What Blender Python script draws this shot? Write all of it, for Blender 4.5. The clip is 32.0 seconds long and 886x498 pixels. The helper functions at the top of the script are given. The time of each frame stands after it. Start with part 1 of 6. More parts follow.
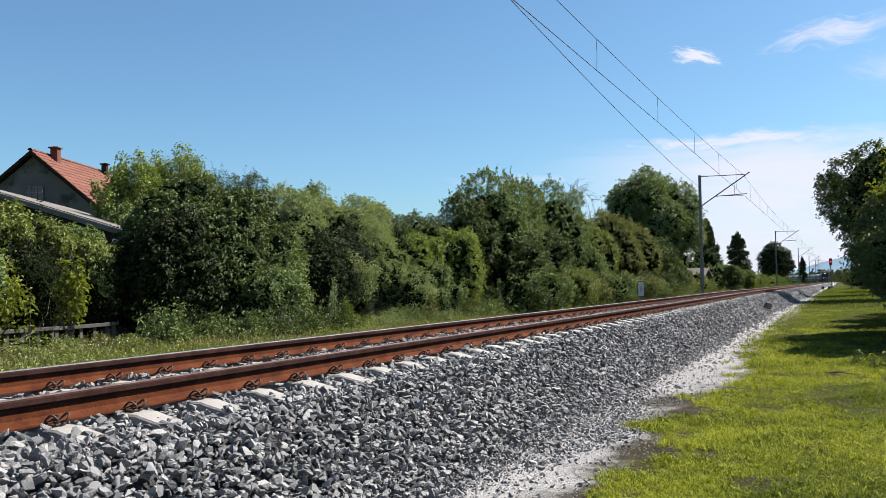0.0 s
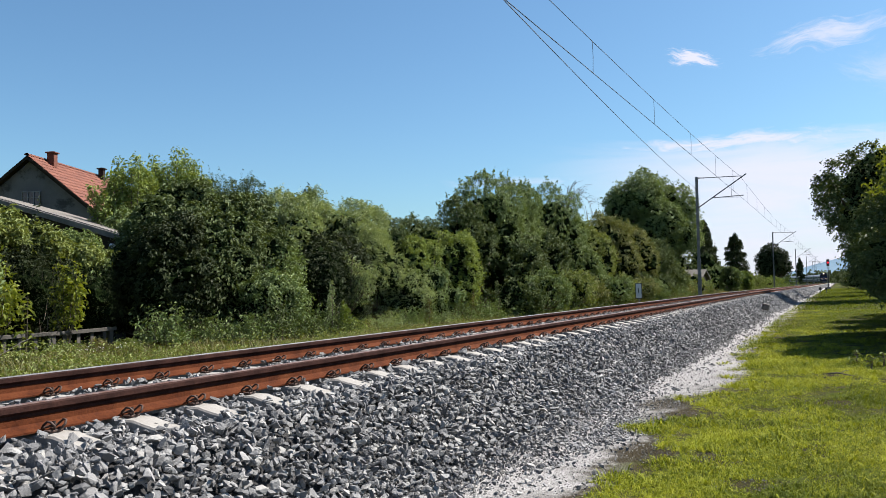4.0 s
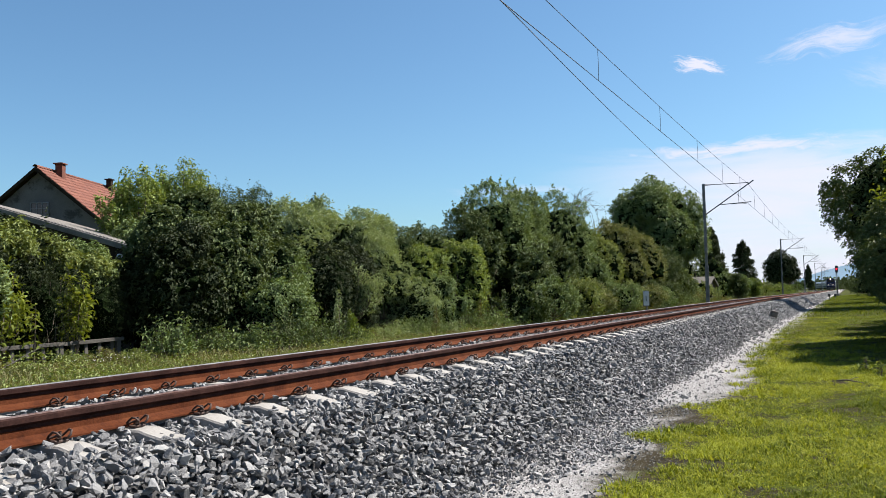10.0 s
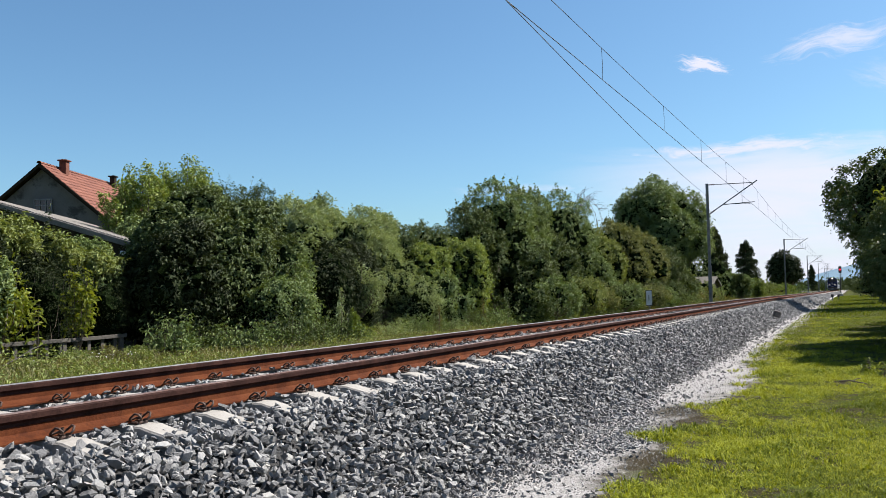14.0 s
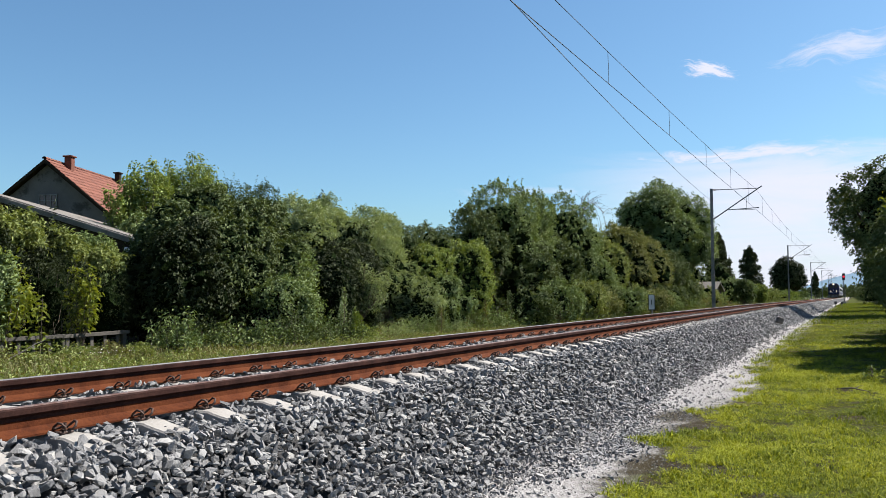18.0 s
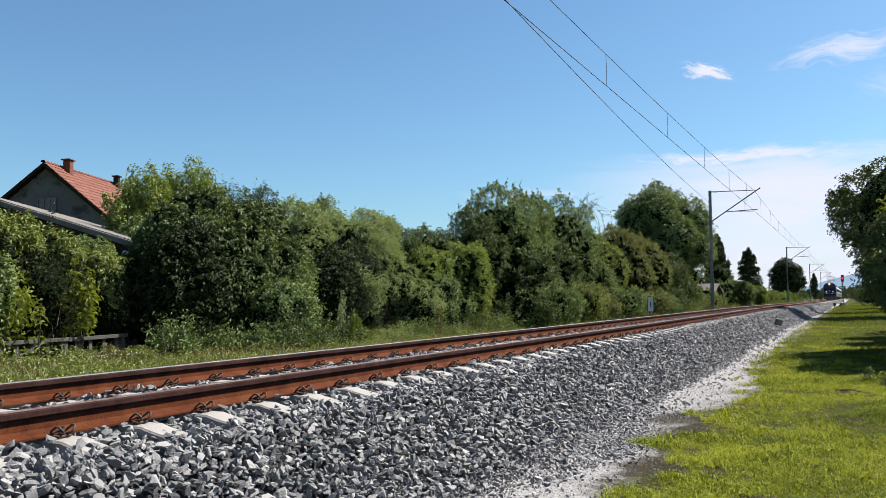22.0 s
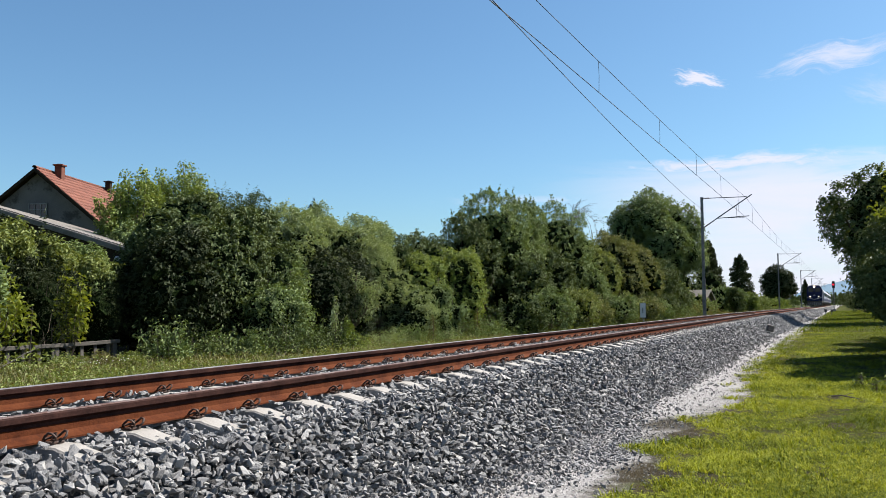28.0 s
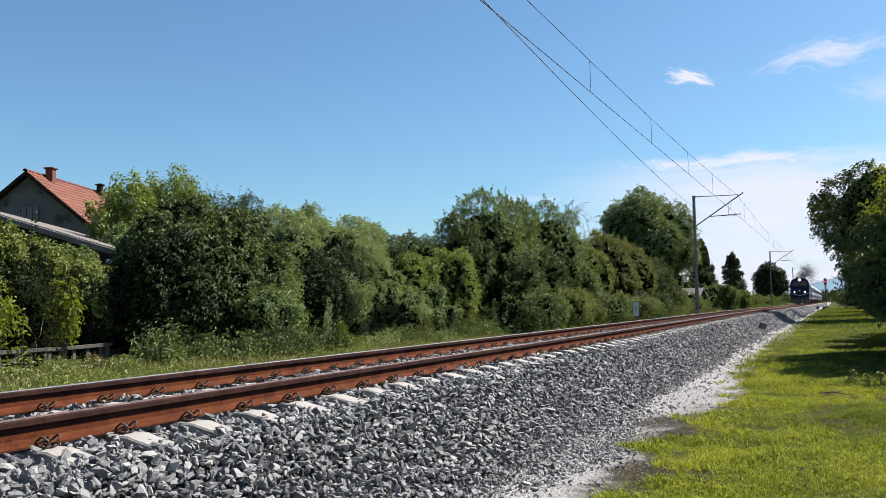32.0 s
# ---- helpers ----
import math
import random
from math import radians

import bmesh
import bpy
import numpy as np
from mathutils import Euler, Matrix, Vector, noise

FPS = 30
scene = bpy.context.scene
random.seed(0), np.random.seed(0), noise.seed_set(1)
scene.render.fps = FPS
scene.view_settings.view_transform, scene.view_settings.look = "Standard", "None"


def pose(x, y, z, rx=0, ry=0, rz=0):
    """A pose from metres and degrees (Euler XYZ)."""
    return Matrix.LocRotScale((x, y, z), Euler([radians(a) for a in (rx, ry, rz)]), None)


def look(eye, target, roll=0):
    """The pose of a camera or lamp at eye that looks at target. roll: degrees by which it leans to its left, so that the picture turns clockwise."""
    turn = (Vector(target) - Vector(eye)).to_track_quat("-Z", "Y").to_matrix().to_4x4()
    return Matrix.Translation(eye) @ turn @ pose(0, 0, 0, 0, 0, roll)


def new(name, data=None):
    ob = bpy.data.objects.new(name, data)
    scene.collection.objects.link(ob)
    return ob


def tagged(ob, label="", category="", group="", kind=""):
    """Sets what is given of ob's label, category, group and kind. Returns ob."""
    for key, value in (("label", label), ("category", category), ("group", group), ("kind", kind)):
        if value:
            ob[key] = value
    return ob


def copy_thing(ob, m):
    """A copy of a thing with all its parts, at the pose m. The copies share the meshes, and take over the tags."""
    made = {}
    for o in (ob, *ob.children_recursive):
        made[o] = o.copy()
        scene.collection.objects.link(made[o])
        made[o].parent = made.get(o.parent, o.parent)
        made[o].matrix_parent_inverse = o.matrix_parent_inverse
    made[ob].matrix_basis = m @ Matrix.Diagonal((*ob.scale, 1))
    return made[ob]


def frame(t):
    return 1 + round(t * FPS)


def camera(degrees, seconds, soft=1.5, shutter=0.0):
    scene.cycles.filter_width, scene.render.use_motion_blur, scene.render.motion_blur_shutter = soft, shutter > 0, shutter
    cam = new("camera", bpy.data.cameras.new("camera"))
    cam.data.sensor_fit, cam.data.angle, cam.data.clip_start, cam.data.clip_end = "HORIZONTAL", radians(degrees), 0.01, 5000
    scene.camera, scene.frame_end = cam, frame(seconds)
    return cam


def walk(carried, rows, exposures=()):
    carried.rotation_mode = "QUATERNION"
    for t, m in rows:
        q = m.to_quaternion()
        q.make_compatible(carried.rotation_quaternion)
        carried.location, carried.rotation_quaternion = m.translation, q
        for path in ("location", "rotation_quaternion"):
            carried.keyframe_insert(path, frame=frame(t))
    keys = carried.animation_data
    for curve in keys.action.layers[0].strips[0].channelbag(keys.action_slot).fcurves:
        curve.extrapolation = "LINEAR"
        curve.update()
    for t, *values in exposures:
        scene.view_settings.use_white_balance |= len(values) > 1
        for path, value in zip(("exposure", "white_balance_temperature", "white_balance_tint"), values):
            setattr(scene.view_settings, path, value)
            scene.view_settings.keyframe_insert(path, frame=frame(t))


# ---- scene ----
FOV = 56.74
cam = camera(FOV, 32.0, soft=0.5)
# seconds, place in metres, turn in degrees
PATH = [
    (0, 5.089, -0.007, 0.642, 92.389, 0.679, 25.811),
    (0.5, 5.092, -0.007, 0.645, 92.391, 0.872, 25.806),
    (1, 5.093, -0.009, 0.647, 92.422, 1.006, 25.742),
    (1.5, 5.098, -0.005, 0.648, 92.519, 1.153, 25.704),
    (2, 5.098, -0.006, 0.651, 92.608, 1.118, 25.610),
    (2.5, 5.097, -0.006, 0.648, 92.608, 1.080, 25.667),
    (3, 5.097, -0.003, 0.650, 92.589, 1.034, 25.643),
    (3.5, 5.097, -0.007, 0.649, 92.594, 0.983, 25.660),
    (5.5, 5.094, -0.001, 0.647, 92.584, 1.167, 25.829),
    (6, 5.100, 0.005, 0.648, 92.951, 1.464, 26.070),
    (6.5, 5.098, 0.005, 0.649, 92.941, 1.491, 26.048),
    (7, 5.099, 0.009, 0.649, 93.063, 1.492, 26.049),
    (7.5, 5.102, 0.007, 0.653, 93.144, 1.566, 25.946),
    (8, 5.102, 0.008, 0.650, 93.136, 1.537, 26.058),
    (8.5, 5.099, 0.008, 0.650, 93.128, 1.468, 26.098),
    (9, 5.104, 0.009, 0.650, 93.122, 1.476, 26.152),
    (9.5, 5.100, 0.011, 0.650, 93.137, 1.302, 26.223),
    (10, 5.103, 0.009, 0.646, 93.193, 1.284, 26.165),
    (10.5, 5.104, 0.009, 0.647, 93.167, 1.241, 26.121),
    (11, 5.106, 0.008, 0.648, 93.138, 1.191, 26.169),
    (11.5, 5.102, 0.008, 0.648, 93.158, 1.163, 26.110),
    (12, 5.100, 0.006, 0.645, 93.175, 1.077, 26.181),
    (12.5, 5.103, 0.007, 0.640, 93.151, 0.820, 26.262),
    (13, 5.104, 0.009, 0.643, 93.156, 0.851, 26.310),
    (13.5, 5.106, 0.008, 0.645, 93.119, 0.931, 26.278),
    (14, 5.103, 0.010, 0.644, 93.097, 0.992, 26.351),
    (14.5, 5.099, 0.008, 0.645, 93.154, 0.927, 26.373),
    (16.5, 5.102, 0.005, 0.646, 93.185, 0.711, 26.583),
    (17, 5.101, 0.004, 0.646, 93.170, 0.459, 26.506),
    (17.5, 5.101, -0.001, 0.647, 93.203, 0.255, 26.516),
    (18, 5.105, -0.001, 0.644, 93.183, 0.136, 26.530),
    (18.5, 5.105, -0.000, 0.645, 93.177, 0.137, 26.584),
    (19, 5.107, 0.000, 0.646, 93.271, 0.182, 26.643),
    (19.5, 5.103, 0.002, 0.647, 93.315, 0.159, 26.586),
    (20, 5.108, 0.004, 0.645, 93.332, 0.181, 26.645),
    (20.5, 5.114, 0.002, 0.647, 93.270, 0.178, 26.644),
    (21, 5.112, 0.003, 0.644, 93.260, 0.250, 26.503),
    (21.5, 5.112, 0.003, 0.645, 93.305, 0.264, 26.498),
    (22, 5.115, -0.002, 0.646, 93.358, 0.273, 26.469),
    (22.5, 5.111, -0.001, 0.647, 93.399, 0.212, 26.434),
    (23, 5.113, -0.004, 0.647, 93.473, 0.230, 26.453),
    (23.5, 5.107, -0.003, 0.646, 93.562, 0.176, 26.382),
    (24, 5.113, -0.002, 0.644, 93.603, 0.302, 26.291),
    (24.5, 5.110, -0.001, 0.645, 93.544, 0.305, 26.218),
    (25, 5.112, -0.002, 0.642, 93.563, 0.391, 26.210),
    (25.5, 5.112, -0.001, 0.645, 93.605, 0.300, 26.134),
    (27.5, 5.110, -0.013, 0.641, 93.715, 0.229, 25.974),
    (28, 5.108, -0.014, 0.644, 93.778, 0.245, 25.944),
    (28.5, 5.108, -0.011, 0.642, 93.810, 0.289, 25.935),
    (29, 5.108, -0.013, 0.643, 93.812, 0.263, 25.960),
    (29.5, 5.109, -0.012, 0.642, 93.810, 0.190, 25.792),
    (30, 5.110, -0.011, 0.644, 93.843, 0.127, 25.706),
    (30.5, 5.107, -0.012, 0.642, 93.787, 0.272, 25.628),
    (31, 5.108, -0.011, 0.639, 93.736, 0.601, 25.545),
    (31.5, 5.107, -0.012, 0.642, 93.765, 0.701, 25.558),
    (32, 5.111, -0.012, 0.643, 93.799, 0.737, 25.493),
]

walk(cam, [(t, pose(x, y, z, rx, ry, rz)) for t, x, y, z, rx, ry, rz in PATH], [(0, 1.3, 6500, 12), (32, 1.3, 6500, 12)])

# ---- light ----
SUN_AZ, SUN_EL = 45.0, 50.0          # degrees from +y towards +x, and above the horizon
az, el = radians(SUN_AZ), radians(SUN_EL)
sun_dir = Vector((math.sin(az) * math.cos(el), math.cos(az) * math.cos(el), math.sin(el)))
sun = new("sun", bpy.data.lights.new("sun", "SUN"))
sun.data.energy, sun.data.angle, sun.data.color = 5.0, radians(0.53), (1.0, 0.955, 0.88)
sun.matrix_world = look(sun_dir * 100, (0, 0, 0))


def nodes_of(owner):
    owner.use_nodes = True
    nt = owner.node_tree
    nt.nodes.clear()
    return nt


class G:
    """Short hand for building node trees."""

    def __init__(self, nt):
        self.nt = nt

    def n(self, kind, ins=None, operation="", data_type="", interpolation="", clamp=False):
        nd = self.nt.nodes.new(kind)
        if operation:
            nd.operation = operation
        if data_type:
            nd.data_type = data_type
        if interpolation:
            nd.interpolation_type = interpolation
        if clamp:
            nd.use_clamp = True
        for k, v in (ins or {}).items():
            if isinstance(v, bpy.types.NodeSocket):
                self.nt.links.new(v, nd.inputs[k])
            else:
                nd.inputs[k].default_value = v
        return nd

    def math(self, op, a, b=0.0, clamp=False):
        return self.n("ShaderNodeMath", {0: a, 1: b}, operation=op, clamp=clamp).outputs[0]

    def vec(self, op, a, b=(0, 0, 0)):
        nd = self.n("ShaderNodeVectorMath", {0: a, 1: b}, operation=op)
        return nd.outputs["Value"] if op in ("DOT_PRODUCT", "LENGTH") else nd.outputs[0]

    def mix(self, f, a, b):
        nd = self.n("ShaderNodeMix", {0: f, 6: a, 7: b}, data_type="RGBA")
        return nd.outputs[2]

    def ramp(self, f, lo, hi, a=0.0, b=1.0):
        return self.n("ShaderNodeMapRange", {0: f, 1: lo, 2: hi, 3: a, 4: b}, interpolation="SMOOTHSTEP").outputs[0]

    def noise(self, vec, scale, detail=4.0, rough=0.55, dist=0.0):
        return self.n("ShaderNodeTexNoise", {"Vector": vec, "Scale": scale, "Detail": detail, "Roughness": rough, "Distortion": dist}).outputs[0]


world = bpy.data.worlds.new("sky")
scene.world = world
g = G(nodes_of(world))
sky = g.n("ShaderNodeTexSky")
sky.sky_type, sky.sun_disc, sky.sun_elevation, sky.sun_rotation = "NISHITA", False, el, az
sky.altitude, sky.air_density, sky.dust_density, sky.ozone_density = 200.0, 1.0, 1.0, 3.2
way = g.n("ShaderNodeTexCoord").outputs["Generated"]
sep = g.n("ShaderNodeSeparateXYZ", {0: way})
east, up = sep.outputs[0], sep.outputs[2]


def cloud(centre, half_w, half_h, tilt, scale, seed, thick, soft_):
    """A wisp of cloud round a direction of the sky."""
    c = Vector(centre).normalized()
    r = c.cross(Vector((0, 0, 1))).normalized()
    u = r.cross(c)
    ca, sa = math.cos(tilt), math.sin(tilt)
    a, b = (r * ca + u * sa), (u * ca - r * sa)
    p = g.math("DIVIDE", g.vec("DOT_PRODUCT", way, tuple(a)), half_w)
    q = g.math("DIVIDE", g.vec("DOT_PRODUCT", way, tuple(b)), half_h)
    q = g.math("ADD", q, g.math("MULTIPLY", g.math("SUBTRACT", g.noise(way, scale * 0.4, 2.0), 0.5), 2.4))
    d = g.math("SQRT", g.math("ADD", g.math("MULTIPLY", p, p), g.math("MULTIPLY", q, q)))
    front = g.math("GREATER_THAN", g.vec("DOT_PRODUCT", way, tuple(c)), 0.5)
    local = g.n("ShaderNodeCombineXYZ", {0: g.math("MULTIPLY", p, half_w * 14), 1: g.math("MULTIPLY", q, half_h * 60), 2: seed}).outputs[0]
    wisp = g.noise(local, scale * 0.1, 7.0, 0.62, 0.6)
    body = g.math("ADD", g.math("SUBTRACT", 1.0, d), g.math("MULTIPLY", g.math("SUBTRACT", wisp, 0.5), 1.7))
    m = g.ramp(body, 0.0, soft_)
    return g.math("MULTIPLY", g.math("MULTIPLY", m, front), thick)


c1 = cloud((-0.1398, 0.9569, 0.2535), 0.032, 0.0105, -0.24, 60.0, 3.1, 0.95, 0.75)
c2 = cloud((0.002, 0.9628, 0.262), 0.085, 0.019, 0.1, 26.0, 7.7, 0.72, 1.1)
c3 = cloud((0.055, 0.95, 0.222), 0.05, 0.022, -0.2, 24.0, 1.2, 0.4, 1.2)
# a veil of thin cloud low in the sky towards the sun
flat = g.n("ShaderNodeVectorMath", {0: way, 1: (3.0, 3.0, 22.0)}, operation="MULTIPLY").outputs[0]
veil = g.noise(flat, 1.6, 6.0, 0.6, 0.5)
edge = g.math("ADD", up, g.math("MULTIPLY", g.math("SUBTRACT", veil, 0.5), 0.075))
low = g.ramp(edge, 0.168, 0.138)
side = g.ramp(east, -0.36, -0.08)
c4 = g.math("MULTIPLY", g.math("MULTIPLY", low, side), g.ramp(veil, 0.2, 0.75, 0.55, 0.95))
# streaks along its upper edge
c5 = cloud((-0.085, 0.976, 0.16), 0.17, 0.013, -0.02, 22.0, 4.4, 0.92, 1.0)
c6 = cloud((-0.34, 0.93, 0.124), 0.12, 0.008, 0.0, 24.0, 9.3, 0.35, 1.1)
thin = g.math("MAXIMUM", c5, c6)
cover = g.math("MAXIMUM", g.math("MAXIMUM", c1, c2), g.math("MAXIMUM", g.math("MAXIMUM", c3, c4), thin), True)
tinted = g.mix(1.0, sky.outputs[0], (0.80, 1.062, 1.12, 1.0))
tinted.node.blend_type = "MULTIPLY"
white = g.mix(cover, tinted, (6.6, 6.75, 7.75, 1.0))
bg = g.n("ShaderNodeBackground", {"Color": white, "Strength": 0.0538})
g.n("ShaderNodeOutputWorld", {0: bg.outputs[0]})


# ---- materials ----
def material(name, colours, rough=0.7, metal=0.0, scale=4.0, bump=0.2, bump_scale=40.0, by="", translucent=0.0, stain=None, spec=0.5, coat=0.0, bump_dist=0.02, own=0.62):
    """A surface with grain at two scales. by: 'island' or 'object' gives each piece a tone of its own."""
    m = bpy.data.materials.new(name)
    k = G(nodes_of(m))
    co = k.n("ShaderNodeTexCoord").outputs["Object"]
    big, fine = k.noise(co, scale, 4.0), k.noise(co, bump_scale, 5.0, 0.6)
    f = k.math("ADD", k.math("MULTIPLY", big, 0.6), k.math("MULTIPLY", fine, 0.4))
    if by == "island":
        f = k.math("ADD", k.math("MULTIPLY", f, 1.04 - own), k.math("MULTIPLY", k.n("ShaderNodeNewGeometry").outputs["Random Per Island"], own))
    elif by == "object":
        f = k.math("ADD", k.math("MULTIPLY", f, 0.45), k.math("MULTIPLY", k.n("ShaderNodeObjectInfo").outputs["Random"], 0.6))
    else:
        f = k.ramp(f, 0.25, 0.75)
    cr = k.n("ShaderNodeValToRGB", {0: f})
    els = cr.color_ramp.elements
    while len(els) < len(colours):
        els.new(0.5)
    for i, c in enumerate(colours):
        els[i].position, els[i].color = 0.06 + 0.88 * i / max(1, len(colours) - 1), (*c, 1)
    col = cr.outputs[0]
    if stain:
        col = k.mix(k.ramp(k.noise(co, stain[1], 5.0, 0.65), stain[2], stain[2] + 0.15), col, (*stain[0], 1))
    bp = k.n("ShaderNodeBump", {"Strength": bump, "Distance": bump_dist, "Height": fine})
    ro = k.math("ADD", k.math("MULTIPLY", fine, 0.25), rough - 0.12, True)
    sh = k.n("ShaderNodeBsdfPrincipled", {"Base Color": col, "Roughness": ro, "Metallic": metal, "Normal": bp.outputs[0], "Specular IOR Level": spec, "Coat Weight": coat})
    out = sh.outputs[0]
    if translucent:
        warm = k.mix(1.0, col, (1.35, 1.25, 0.35, 1.0))
        warm.node.blend_type = "MULTIPLY"
        tr = k.n("ShaderNodeBsdfTranslucent", {"Color": warm})
        out = k.n("ShaderNodeMixShader", {0: translucent, 1: out, 2: tr.outputs[0]}).outputs[0]
    k.n("ShaderNodeOutputMaterial", {0: out})
    return m


def glow(name, colour, strength):
    m = bpy.data.materials.new(name)
    k = G(nodes_of(m))
    e = k.n("ShaderNodeEmission", {"Color": (*colour, 1), "Strength": strength})
    k.n("ShaderNodeOutputMaterial", {0: e.outputs[0]})
    return m


def leafy(name, a, b, c, tr=0.35, spec=0.22):
    return material(name, (a, b, c), rough=0.62, scale=0.6, bump=0.05, bump_scale=8.0, by="island", translucent=tr, spec=spec, own=0.4)


